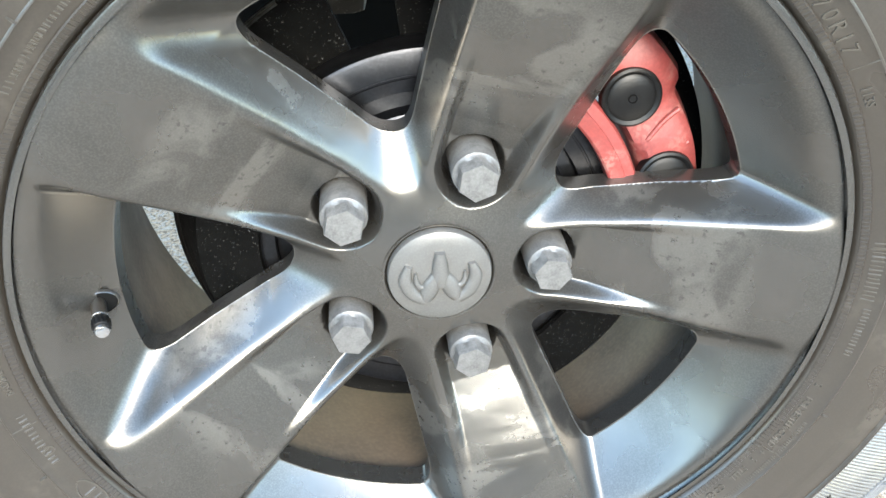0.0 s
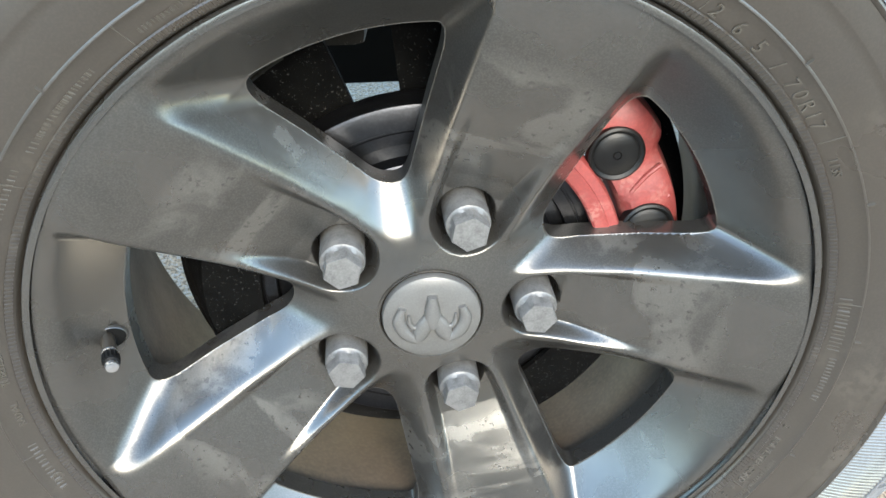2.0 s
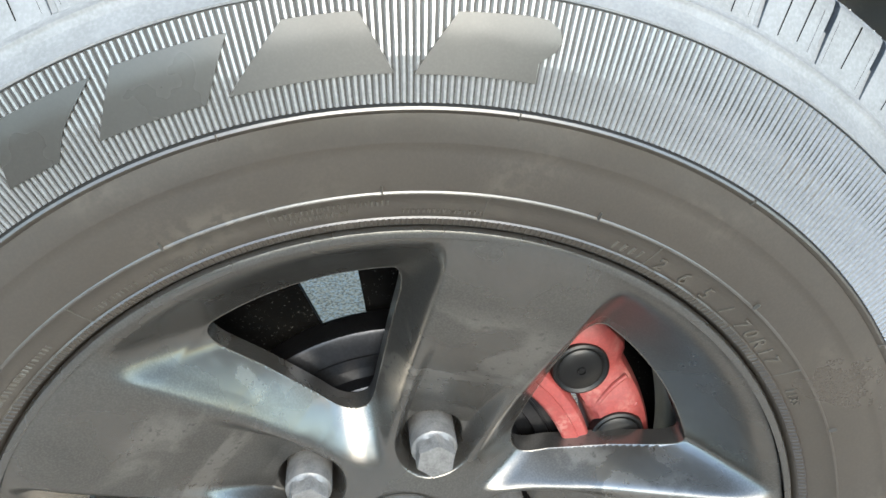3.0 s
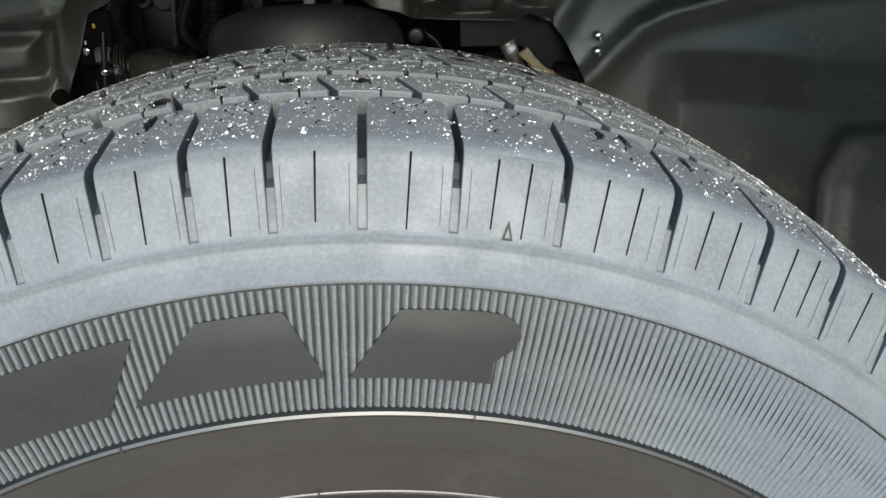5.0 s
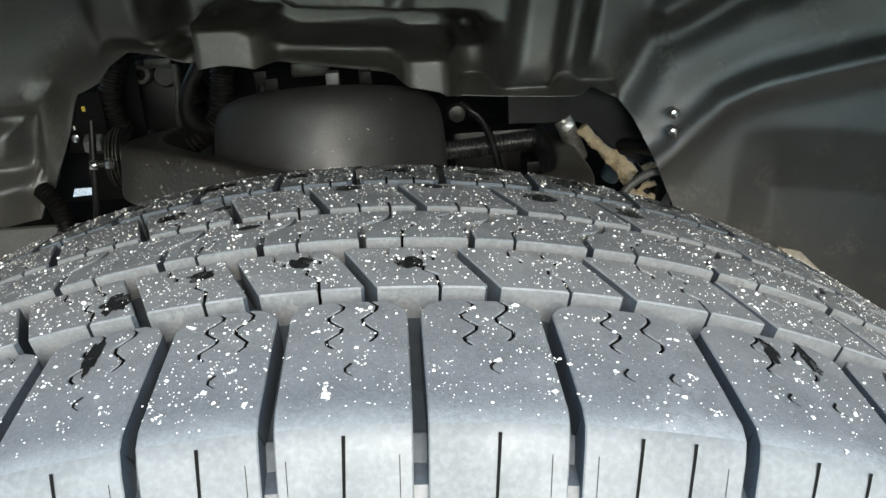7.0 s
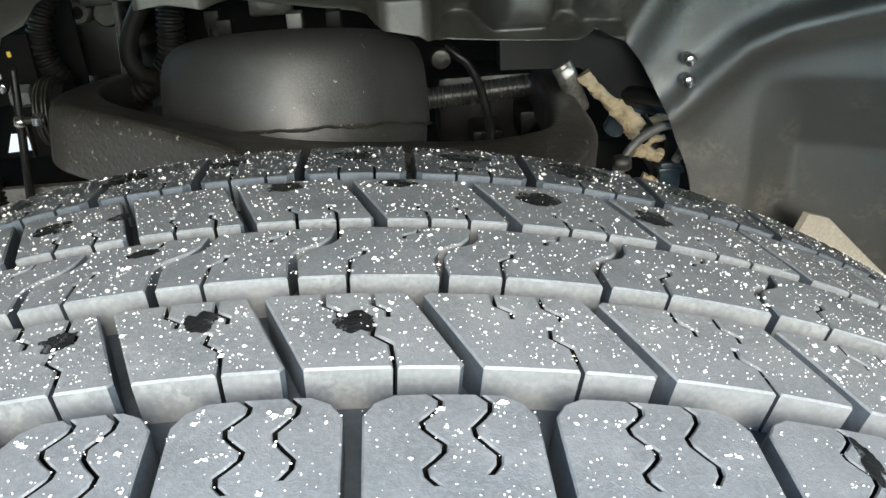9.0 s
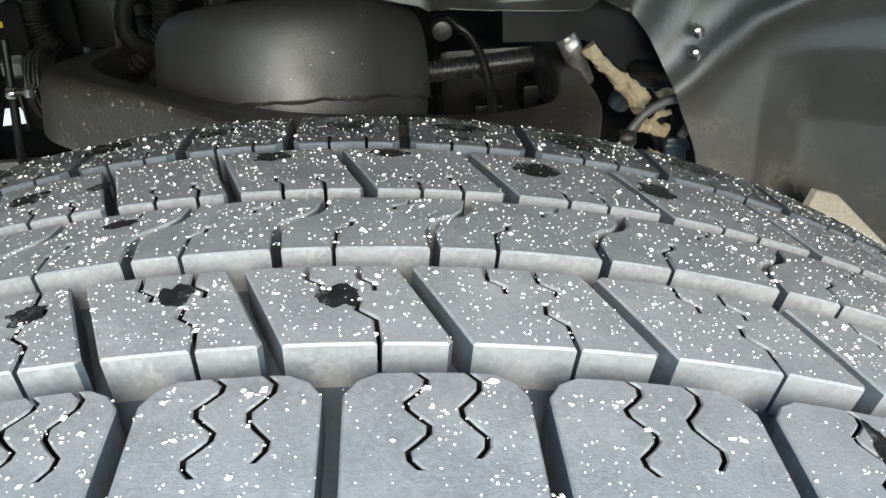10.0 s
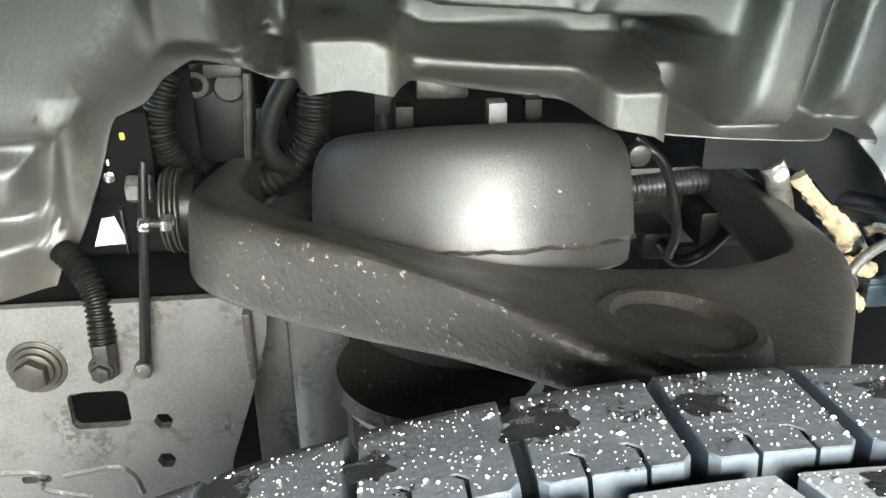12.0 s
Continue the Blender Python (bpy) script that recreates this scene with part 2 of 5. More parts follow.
def block(x0, x1, y0, y1, z0, z1, bevel=0.004, segs=2, bm=None, m=None):
    """A box with rounded edges."""
    own = bm is None
    bm = bm or bmesh.new()
    made = bmesh.ops.create_cube(bm, size=1.0, matrix=Matrix.Translation(((x0 + x1) / 2, (y0 + y1) / 2, (z0 + z1) / 2)) @ Matrix.Diagonal((x1 - x0, y1 - y0, z1 - z0, 1)))
    edges = list({e for v in made["verts"] for e in v.link_edges})
    if bevel:
        out = bmesh.ops.bevel(bm, geom=edges, offset=bevel, segments=segs, profile=0.6, affect="EDGES")
    if m is not None:
        bmesh.ops.transform(bm, matrix=m, verts=bm.verts)
    return bm


def rod(p, q, r, seg=20, bevel=0.0, r2=None, bm=None):
    """A round bar from p to q."""
    bm = bm or bmesh.new()
    p, q = Vector(p), Vector(q)
    turn = (q - p).to_track_quat("Z", "Y").to_matrix().to_4x4()
    made = bmesh.ops.create_cone(bm, cap_ends=True, segments=seg, radius1=r, radius2=r if r2 is None else r2, depth=(q - p).length,
                                 matrix=Matrix.Translation((p + q) / 2) @ turn)
    if bevel:
        rim = [e for e in {e for v in made["verts"] for e in v.link_edges} if any(len(f.verts) > 4 for f in e.link_faces)]
        bmesh.ops.bevel(bm, geom=rim, offset=bevel, segments=2, profile=0.5, affect="EDGES")
    return bm


def spline(points, steps=10):
    """Points along a smooth line through the given ones."""
    p = [Vector(v) for v in points]
    p = [2 * p[0] - p[1], *p, 2 * p[-1] - p[-2]]
    out = []
    for i in range(1, len(p) - 2):
        for j in range(steps):
            t = j / steps
            out.append(0.5 * ((2 * p[i]) + (p[i + 1] - p[i - 1]) * t + (2 * p[i - 1] - 5 * p[i] + 4 * p[i + 1] - p[i + 2]) * t * t
                              + (3 * p[i] - p[i - 1] - 3 * p[i + 1] + p[i + 2]) * t ** 3))
    return [*out, p[-2]]


def sweep(points, section, up=(0, 0, 1), cap=True):
    """A section, given as a function of the way along (0 to 1) that returns (across, up) pairs, carried along points."""
    bm = bmesh.new()
    rings, n = [], len(points)
    for i, p in enumerate(points):
        ahead = (points[min(i + 1, n - 1)] - points[max(i - 1, 0)]).normalized()
        side = ahead.cross(Vector(up)).normalized()
        top = side.cross(ahead).normalized()
        rings.append([bm.verts.new(p + side * a + top * b) for a, b in section(i / (n - 1))])
    for p, q in zip(rings, rings[1:]):
        for j in range(len(p)):
            k2 = (j + 1) % len(p)
            bm.faces.new((p[j], p[k2], q[k2], q[j]))
    if cap:
        bm.faces.new(rings[0][::-1])
        bm.faces.new(rings[-1])
    bmesh.ops.recalc_face_normals(bm, faces=bm.faces)
    return bm


def tube(points, r, seg=12, steps=10, ridge=0.0, pitch=0.004, up=(0, 0, 1)):
    """A hose through the points; ridge: the height of its corrugations."""
    line = spline(points, steps)
    if ridge:
        total = sum((b - a).length for a, b in zip(line, line[1:]))
        count = max(8, int(total / pitch * 4))
        dist = [0.0]
        for a, b in zip(line, line[1:]):
            dist.append(dist[-1] + (b - a).length)
        fine, j = [], 0
        for i in range(count + 1):
            d = total * i / count
            while j < len(line) - 2 and dist[j + 1] < d:
                j += 1
            fine.append(line[j].lerp(line[j + 1], min(1, max(0, (d - dist[j]) / max(1e-9, dist[j + 1] - dist[j])))))
        line = fine

    def ring(f):
        k2 = r + (ridge if ridge and int(round(f * (len(line) - 1))) % 4 < 2 else 0)
        return [(k2 * math.cos(2 * math.pi * i / seg), k2 * math.sin(2 * math.pi * i / seg)) for i in range(seg)]
    return sweep(line, ring, up)


def outline_sheet(loops, depth, to_world, bevel=0.0):
    """A plate from an outer loop and holes, in 2D, given depth and carried into the world."""
    bm = bmesh.new()
    edges = []
    for loop in loops:
        vs = [bm.verts.new((x, y, 0)) for x, y in loop]
        edges += [bm.edges.new((a, b)) for a, b in zip(vs, vs[1:] + vs[:1])]
    bmesh.ops.triangle_fill(bm, use_beauty=True, edges=edges)
    top = list(bm.faces)
    made = bmesh.ops.extrude_face_region(bm, geom=top)
    for v in [g for g in made["geom"] if isinstance(g, bmesh.types.BMVert)]:
        v.co.z -= depth
    bmesh.ops.transform(bm, matrix=to_world, verts=bm.verts)
    bmesh.ops.recalc_face_normals(bm, faces=bm.faces)
    return bm


# ---- ground ----
def ground_sheet():
    bm = bmesh.new()
    xs = [-600, -40, -6, *np.linspace(-1.6, 1.6, 49), 6, 40, 600]
    ys = [-600, -40, -6, *np.linspace(-1.2, 2.0, 49), 8, 40, 600]
    grid = [[bm.verts.new((x, y, GROUND + (0.0022 * (noise.noise(Vector((x * 9, y * 9, 0))) - 1.0) if abs(x) < 2 and abs(y) < 3 else -0.0022))) for y in ys] for x in xs]
    for i in range(len(xs) - 1):
        for j in range(len(ys) - 1):
            bm.faces.new((grid[i][j], grid[i + 1][j], grid[i + 1][j + 1], grid[i][j + 1]))
    return bm


tagged(part("ground", ground_sheet(), ASPHALT), "pale grey asphalt with coarse aggregate", "ground", kind="structure")
# Unseen wall behind the camera, added to cut light from the low sky.
WALL = material("dark_plaster_wall", (0.10, 0.098, 0.09), (0.08, 0.078, 0.072), rough=0.85, scale=1.5, fine=60, bump=0.3)
tagged(part("wall_street", block(-9, 9, -3.4, -3.2, GROUND - 0.02, 1.15, 0.01), WALL), "plain dark grey wall out of view, added to block low sky light", "wall", kind="structure")

# ---- the wheel: cast face with five spokes ----
SPOKE = 19.6         # degrees clockwise from the top at which the first spoke stands


def soft_min(a, b, k):
    h = np.clip(0.5 + 0.5 * (b - a) / k, 0, 1)
    return b * (1 - h) + a * h - k * h * (1 - h)


def face_depth(r, x):
    """Depth of the cast face at radius r and angle x (radians) from a spoke's middle, and how far into the window it lies (1: the edge of the hole)."""
    half = lambda u: 0.0285 + (u - 0.07) * 0.112  # noqa: E731
    u, v = r * np.cos(x), r * np.sin(x)
    other = np.abs(x) - radians(72)
    u2, v2 = r * np.cos(other), r * np.sin(other)
    # the clockwise flank of each spoke slopes out further than the other
    turn = np.clip(0.5 + 0.5 * v / half(u), 0, 1)
    turn = turn * turn * (3 - 2 * turn)
    own, next_one = (np.abs(v) - half(u)) / (0.0125 + 0.009 * turn), (np.abs(v2) - half(u2)) / (0.0215 - 0.009 * turn)
    into = soft_min(own, next_one, 0.5)
    into = soft_min(into, (0.2315 - r) / 0.035, 0.65)
    into = soft_min(into, (r - 0.060) / 0.031, 0.45)
    face = np.interp(r, FACE_R, FACE_Y)
    face = face + 0.0025 * np.clip(np.abs(v) / half(u), 0, 1.2) ** 2 * np.clip((r - 0.09) / 0.05, 0, 1)
    # the pocket round the nut, running out along the spoke
    wide = 0.0262 + np.clip(u - 0.07, -0.02, 0.1) * 0.105
    across = np.where(u < 0.0712, np.hypot(u - 0.0712, v), np.abs(v))
    side = np.clip((wide - across) / 0.0085, 0, 1)
    side = side * side * (3 - 2 * side)
    floor = np.interp(u, [0.05, 0.086, 0.1, 0.158, 0.25], [0.031, 0.030, 0.0245, -0.006, -0.060])
    drop = floor - face
    face = face + side * 0.5 * (drop + np.sqrt(drop * drop + 0.002 ** 2))
    ring = np.hypot(u - 0.0712, v)
    seat = np.clip((0.0198 - ring) / 0.004, 0, 1)
    seat = seat * seat * (3 - 2 * seat)
    face = face + seat * np.maximum(0.060 - face, 0)
    hole = np.interp(r, [0.06, 0.11, 0.15, 0.195], [0.036, 0.036, 0.030, 0.018])
    soft = 0.5 * (into + np.sqrt(into * into + 0.16 ** 2))
    soft = np.clip(soft, 0, 1.0)
    return face + soft * np.maximum(hole - face, 0), into


def smooth_curve(xs, ys, n=400):
    x = np.linspace(xs[0], xs[-1], n)
    y = np.interp(x, xs, ys)
    k2 = np.hanning(41)
    k2 /= k2.sum()
    return x, np.convolve(np.pad(y, 20, mode="edge"), k2, mode="valid")


FACE_R, FACE_Y = smooth_curve([0.0, 0.034, 0.062, 0.09, 0.13, 0.17, 0.205, 0.229, 0.236, 0.245], [0.0115, 0.0125, 0.0180, 0.0155, 0.004, -0.011, -0.024, -0.0305, -0.0315, -0.0310])


def spoke_mesh():
    """One fifth of the cast face, cut cleanly along the edge of its windows."""
    nr, na = 165, 216
    R, A = np.meshgrid(np.linspace(0.0345, 0.2385, nr), np.linspace(-radians(36), radians(36), na + 1), indexing="ij")
    T = face_depth(R, A)[1]
    index = np.arange(R.size).reshape(R.shape)
    spots_, t = [(float(r), float(a)) for r, a in zip(R.ravel(), A.ravel())], [float(v) for v in T.ravel()]
    quads = np.stack([index[:-1, :-1], index[:-1, 1:], index[1:, 1:], index[1:, :-1]], -1).reshape(-1, 4)
    faces, cut, rim = [], {}, []

    def crossing(a, b):
        key = (min(a, b), max(a, b))
        if key not in cut:
            f = (1.0 - t[a]) / (t[b] - t[a])
            (ra, aa), (rb, ab) = spots_[a], spots_[b]
            cut[key] = len(spots_)
            spots_.append((ra + f * (rb - ra), aa + f * (ab - aa)))
            t.append(1.0)
        return cut[key]

    for q in quads.tolist():
        inside = [t[i] <= 1.0 for i in q]
        if all(inside):
            faces.append(tuple(q))
        elif any(inside):
            out = []
            for a, b in zip(q, q[1:] + q[:1]):
                if t[a] <= 1.0:
                    out.append(a)
                if (t[a] <= 1.0) != (t[b] <= 1.0):
                    out.append(crossing(a, b))
            out = [v for i, v in enumerate(out) if v != out[i - 1]]
            if len(out) > 2:
                faces.append(tuple(out))
                rim += [(a, b) for a, b in zip(out, out[1:] + out[:1]) if a >= R.size and b >= R.size]
    R, A = np.array([p[0] for p in spots_]), np.array([p[1] for p in spots_])
    Y = face_depth(R, A)[0]
    verts = np.stack([R * np.sin(A), Y, R * np.cos(A)], -1)
    d = 2e-4
    dr = (face_depth(R + d, A)[0] - face_depth(R - d, A)[0]) / (2 * d)
    da = (face_depth(R, A + d / R)[0] - face_depth(R, A - d / R)[0]) / (2 * d)
    radial, round_ = np.stack([np.sin(A), 0 * A, np.cos(A)], -1), np.stack([np.cos(A), 0 * A, -np.sin(A)], -1)
    normals = dr[:, None] * radial + da[:, None] * round_ - np.array([0, 1.0, 0])
    normals /= np.linalg.norm(normals, axis=-1, keepdims=True)
    old, back, extra = len(verts), {}, []
    for i in sorted({i for e in rim for i in e}):
        back[i] = old + len(extra)
        extra.append(verts[i] + np.array([0, 0.016, 0]))
    faces += [(b, a, back[a], back[b]) for a, b in rim]
    verts = np.concatenate([verts, np.array(extra)])
    used = sorted({i for q in faces for i in q})
    remap = {o: n2 for n2, o in enumerate(used)}
    me = bpy.data.meshes.new("spoke")
    me.from_pydata([tuple(verts[i]) for i in used], [], [tuple(remap[i] for i in q) for q in faces])
    me.polygons.foreach_set("use_smooth", [True] * len(me.polygons))
    me.update()
    custom = []
    for poly in me.polygons:
        wall = max(used[v] for v in poly.vertices) >= old
        for v in poly.vertices:
            custom.append(tuple(poly.normal) if wall else tuple(normals[used[v]]))
    me.normals_split_custom_set(custom)
    return me


wheel = thing("wheel", (0, 0.1, GROUND), "dark grey five-spoke alloy wheel with dusty all-terrain tyre", "wheel")
CENTRE = Matrix.Translation((0, 0, HUB))


def on_wheel(ob, degrees=0.0):
    ob.matrix_basis = CENTRE @ Matrix.Rotation(radians(degrees), 4, "Y")
    return ob


spoke_data = spoke_mesh()
spoke_data.materials.append(WHEEL)
for i in range(5):
    ob = new("spoke", spoke_data)
    ob.parent, ob.matrix_parent_inverse = wheel, rest(wheel).inverted()
    on_wheel(ob, SPOKE + 72 * i)

on_wheel(part("rim_flange", lathe([(0.2380, -0.0314), (0.2400, -0.0318), (0.2420, -0.0312), (0.2433, -0.0292), (0.2432, -0.0260), (0.2415, -0.0235), (0.2385, -0.0225), (0.2375, -0.015), (0.2380, 0.012)], 240), WHEEL, wheel))
on_wheel(part("barrel", lathe([(0.2100, 0.010), (0.2060, 0.020), (0.2038, 0.034), (0.2038, 0.050), (0.2052, 0.070), (0.2095, 0.100), (0.2140, 0.130), (0.2195, 0.160), (0.2258, 0.186), (0.2270, 0.190), (0.2290, 0.194), (0.2380, 0.196)], 200), BARREL, wheel, "brake-dusted inner barrel"))
# Shade and dirt down in the nut seats are both in this near-black colour.
on_wheel(part("hub_plate", lathe([(0.0, 0.045), (0.078, 0.045), (0.082, 0.048), (0.084, 0.058)], 96), DARK, wheel, "hub face behind the nuts, darkened for shade and dirt"))


def centre_cap():
    prof = [(0.0, 0.0055), (0.012, 0.0058), (0.024, 0.0066), (0.0300, 0.0080), (0.0324, 0.0092), (0.0331, 0.0110), (0.0331, 0.016)]
    return lathe(prof, 96)


def cap_groove():
    return lathe([(0.0331, 0.0142), (0.0340, 0.0160), (0.0350, 0.0122), (0.0362, 0.0119)], 96)


cap = on_wheel(part("centre_cap", centre_cap(), CAP, wheel, "round grey cap with a worn raised emblem"))
on_wheel(part("cap_ring", cap_groove(), WHEEL, wheel))


def emblem_bar(points, wide, high, taper):
    """A raised, rounded bar of the emblem, along points (across, up)."""
    line = spline([(x, 0.0054, z) for x, z in points], 8)

    def ring(f):
        w = float(np.interp(f, [0, 0.35, 0.7, 1], taper)) * wide
        return [(w * math.cos(2 * math.pi * i / 12), high * (0.5 + 0.5 * w / wide) * math.sin(2 * math.pi * i / 12)) for i in range(12)]
    return sweep(line, ring, up=(0, -1, 0))


def under(ob, parent):
    ob.parent, ob.matrix_parent_inverse = parent, rest(parent).inverted()
    return ob


for bm in (emblem_bar([(0, 0.0205), (0, 0.013), (0, 0.004), (0, -0.004)], 0.0060, 0.0048, [0.5, 0.8, 1.0, 0.7]),
           *[emblem_bar([(s * 0.002, 0.004), (s * 0.0065, -0.006), (s * 0.0100, -0.0140)], 0.0058, 0.0040, [0.7, 1.0, 0.95, 0.6]) for s in (1, -1)],
           *[emblem_bar([(s * 0.0105, -0.0150), (s * 0.0180, -0.0090), (s * 0.0220, 0.0010), (s * 0.0195, 0.0115)], 0.0046, 0.0032, [0.7, 1.0, 0.95, 0.5]) for s in (1, -1)],
           *[emblem_bar([(s * 0.0085, -0.0020), (s * 0.0120, -0.0045), (s * 0.0150, -0.0010), (s * 0.0155, 0.0060)], 0.0018, 0.0018, [0.6, 1.0, 1.0, 0.5]) for s in (1, -1)]):
    on_wheel(under(part("emblem", bm, CAP), cap), 0)


# ---- lug nuts ----
def lug_nut():
    """A lug nut at the wheel's axis: a round skirt and a hexagonal end that faces the street (-y)."""
    bm = bmesh.new()
    rows = [(0.0148, 0.052, 0), (0.0148, 0.0165, 0), (0.0143, 0.0150, 0), (0.0136, 0.0146, 0), (0.0131, 0.0128, 1), (0.0129, 0.0040, 1), (0.0122, 0.0029, 1), (0.0060, 0.0027, 1)]
    rings = []
    for r, y, hexed in rows:
        ring = []
        for i in range(24):
            a = 2 * math.pi * i / 24 + radians(9)
            k2 = r
            if hexed:
                b = (a - radians(9)) % (math.pi / 3) - math.pi / 6
                k2 = r * 0.866 / math.cos(b)
            ring.append(bm.verts.new((k2 * math.sin(a), y, k2 * math.cos(a))))
        rings.append(ring)
    for p, q in zip(rings, rings[1:]):
        for j in range(24):
            bm.faces.new((p[j], p[(j + 1) % 24], q[(j + 1) % 24], q[j]))
    bm.faces.new(rings[-1])
    bmesh.ops.recalc_face_normals(bm, faces=bm.faces)
    return bm


nut = part("lug_nut", lug_nut(), NUT, wheel, "dull zinc hexagonal lug nut")
for i in range(5):
    one = nut if i == 0 else under(new("lug_nut", nut.data), wheel)
    a = radians(SPOKE + 72 * i)
    one.matrix_basis = CENTRE @ Matrix.Translation((0.0712 * math.sin(a), 0, 0.0712 * math.cos(a))) @ Matrix.Rotation(radians(31 * i), 4, "Y")
    if i:
        tagged(one, "dull zinc hexagonal lug nut")

# ---- valve ----
VALVE = radians(270.5)
vx, vz = math.sin(VALVE), math.cos(VALVE)
foot, tip = Vector((0.2080 * vx, 0.006, 0.2080 * vz)), Vector((0.1985 * vx, -0.0240, 0.1985 * vz))
along = lambda f: foot.lerp(tip, f)  # noqa: E731
valve = on_wheel(part("valve_stem", rod(along(0.0), along(0.55), 0.0046, 24, 0.0006), SIDEWALL, wheel, "brown-black rubber valve stem"))
on_wheel(under(part("collar", rod(along(0.50), along(0.56), 0.0054, 24, 0.0007), CHROME), valve))
on_wheel(under(part("valve_cap", rod(along(0.55), along(0.86), 0.0050, 24, 0.0008), BLACK), valve))
on_wheel(under(part("cap_end", rod(along(0.86), along(1.0), 0.0045, 24, 0.0022), CHROME), valve))
bm = bmesh.new()
side = (tip - foot).normalized().cross(Vector((0, 0, 1))).normalized()
rise = side.cross((tip - foot).normalized()).normalized()
for i in range(14):
    a = 2 * math.pi * i / 14
    off = (side * math.cos(a) + rise * math.sin(a)) * 0.0050
    rod(along(0.60) + off, along(0.82) + off, 0.0007, 6, bm=bm)
on_wheel(under(part("knurl", bm, BLACK), valve))


def valve_recess():
    """The oval mouth of the valve hole: a rounded lip round a bowl that lies on the face, near black for the hole's
    shade.
    """
    bm = lathe([(0.0, -0.0008), (0.0088, -0.0010), (0.0096, -0.0018), (0.0104, -0.0012), (0.0112, 0.0004)], 48)
    for v in bm.verts:
        v.co.z *= 0.78
    for f in bm.faces:
        c2 = f.calc_center_median()
        f.material_index = 0 if math.hypot(c2.x, c2.z / 0.78) < 0.0093 else 1
    me = bpy.data.meshes.new("valve_hole")
    bm.to_mesh(me)
    bm.free()
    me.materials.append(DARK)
    me.materials.append(WHEEL)
    return me


slope = math.degrees(math.atan((np.interp(0.215, FACE_R, FACE_Y) - np.interp(0.195, FACE_R, FACE_Y)) / 0.02))
hole_ring = part("valve_hole", valve_recess(), None, wheel, "oval valve hole, its shade painted as a dark bowl")
hole_ring.matrix_basis = CENTRE @ Matrix.Translation((0.2065 * vx, float(face_depth(np.array([0.2065]), np.array([radians(270.5 - SPOKE - 4 * 72 + 0.0)]))[0][0]), 0.2065 * vz)) @ Matrix.Rotation(radians(-slope), 4, "Z")


# ---- tyre ----
TYRE_Y = 0.0905       # the tyre's middle plane
EDGE_Q = -0.0130


def tread_line(q):
    """Radius, y and outward normal of the tread at q: metres across it, on past the edge down the shoulder."""
    mirror = q > TYRE_Y
    p = 2 * TYRE_Y - q if mirror else q
    crown = lambda y: 0.4093 - 0.55 * (y - TYRE_Y) ** 2  # noqa: E731
    top = EDGE_Q + 0.0045
    if p >= top:
        r, y = crown(p), p
        ny, nr = 1.1 * (p - TYRE_Y), 1.0
    else:
        # a short bend, then the shoulder's face
        e = crown(top)
        d0, d1 = Vector((-1, -0.11)), Vector((-0.42, -0.907))
        bend = 0.0085
        s = top - p
        if s < bend:
            f = s / bend
            d = d0.lerp(d1, f / 2).normalized()
            y, r = top + d.x * s, e + d.y * s
            dd = d0.lerp(d1, f).normalized()
        else:
            d = d0.lerp(d1, 0.5).normalized()
            y, r = top + d.x * bend + d1.x * (s - bend), e + d.y * bend + d1.y * (s - bend)
            dd = d1
        ny, nr = dd.y, -dd.x
    length = math.hypot(ny, nr)
    ny, nr = ny / length, nr / length
    if mirror:
        y, ny = 2 * TYRE_Y - y, -ny
    return r, y, nr, ny


K = 0.409 * math.pi / 180     # metres to a degree round the tread


def tread_point(deg, q, h):
    r, y, nr, ny = tread_line(q)
    if q < -0.016 or q > 2 * TYRE_Y + 0.016:
        h *= 0.86
    r, y = r + h * nr, y + h * ny
    a = radians(deg)
    return Vector((r * math.sin(a), y, r * math.cos(a)))


tyre_line = [(0.2385, -0.018), (0.2418, -0.0232), (0.2440, -0.0268), (0.2452, -0.0312), (0.2468, -0.0330), (0.2498, -0.0345), (0.2508, -0.0338), (0.2518, -0.0345), (0.2580, -0.0378), (0.2644, -0.0405), (0.2650, -0.0413), (0.2660, -0.0413), (0.2667, -0.0408),
             (0.2760, -0.0436), (0.2860, -0.0452), (0.2905, -0.0455), (0.2912, -0.0460), (0.2925, -0.0462), (0.2990, -0.0464), (0.3054, -0.0458), (0.3064, -0.0472), (0.3076, -0.0480), (0.3088, -0.0474), (0.3098, -0.0450), (0.3200, -0.0440), (0.3400, -0.0408), (0.3572, -0.0366), (0.3578, -0.0382), (0.3588, -0.0384)]
q = -0.0535
shoulder = []
while q < TYRE_Y:
    r, y, nr, ny = tread_line(q)
    h = float(np.interp(q, [-0.0492, -0.0484, -0.0474, -0.0466, -0.0448, -0.0438, -0.036, -0.027, -0.0235, -0.016, -0.002], [0.0003, 0.0011, 0.0011, 0.0003, 0.0001, -0.0014, -0.0021, -0.0030, -0.0078, -0.0096, -0.0105]))
    shoulder.append((r + h * nr, y + h * ny))
    q += 0.0008 if q < -0.034 else 0.002
whole = tyre_line + shoulder
whole = whole + [(r, 2 * TYRE_Y - y) for r, y in whole[::-1]]
FLOOR_R = tread_line(-0.0272)[0] - 0.0030 * tread_line(-0.0272)[2]
tyre_bm = lathe(whole, 420)
for f in tyre_bm.faces:
    # Index 3, the groove floors, takes the shaded colour.
    mid = f.calc_center_median()
    rr = math.hypot(mid.x, mid.z)
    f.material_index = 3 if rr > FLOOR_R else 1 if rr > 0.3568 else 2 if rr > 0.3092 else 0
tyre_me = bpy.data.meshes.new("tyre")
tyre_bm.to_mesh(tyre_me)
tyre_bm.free()
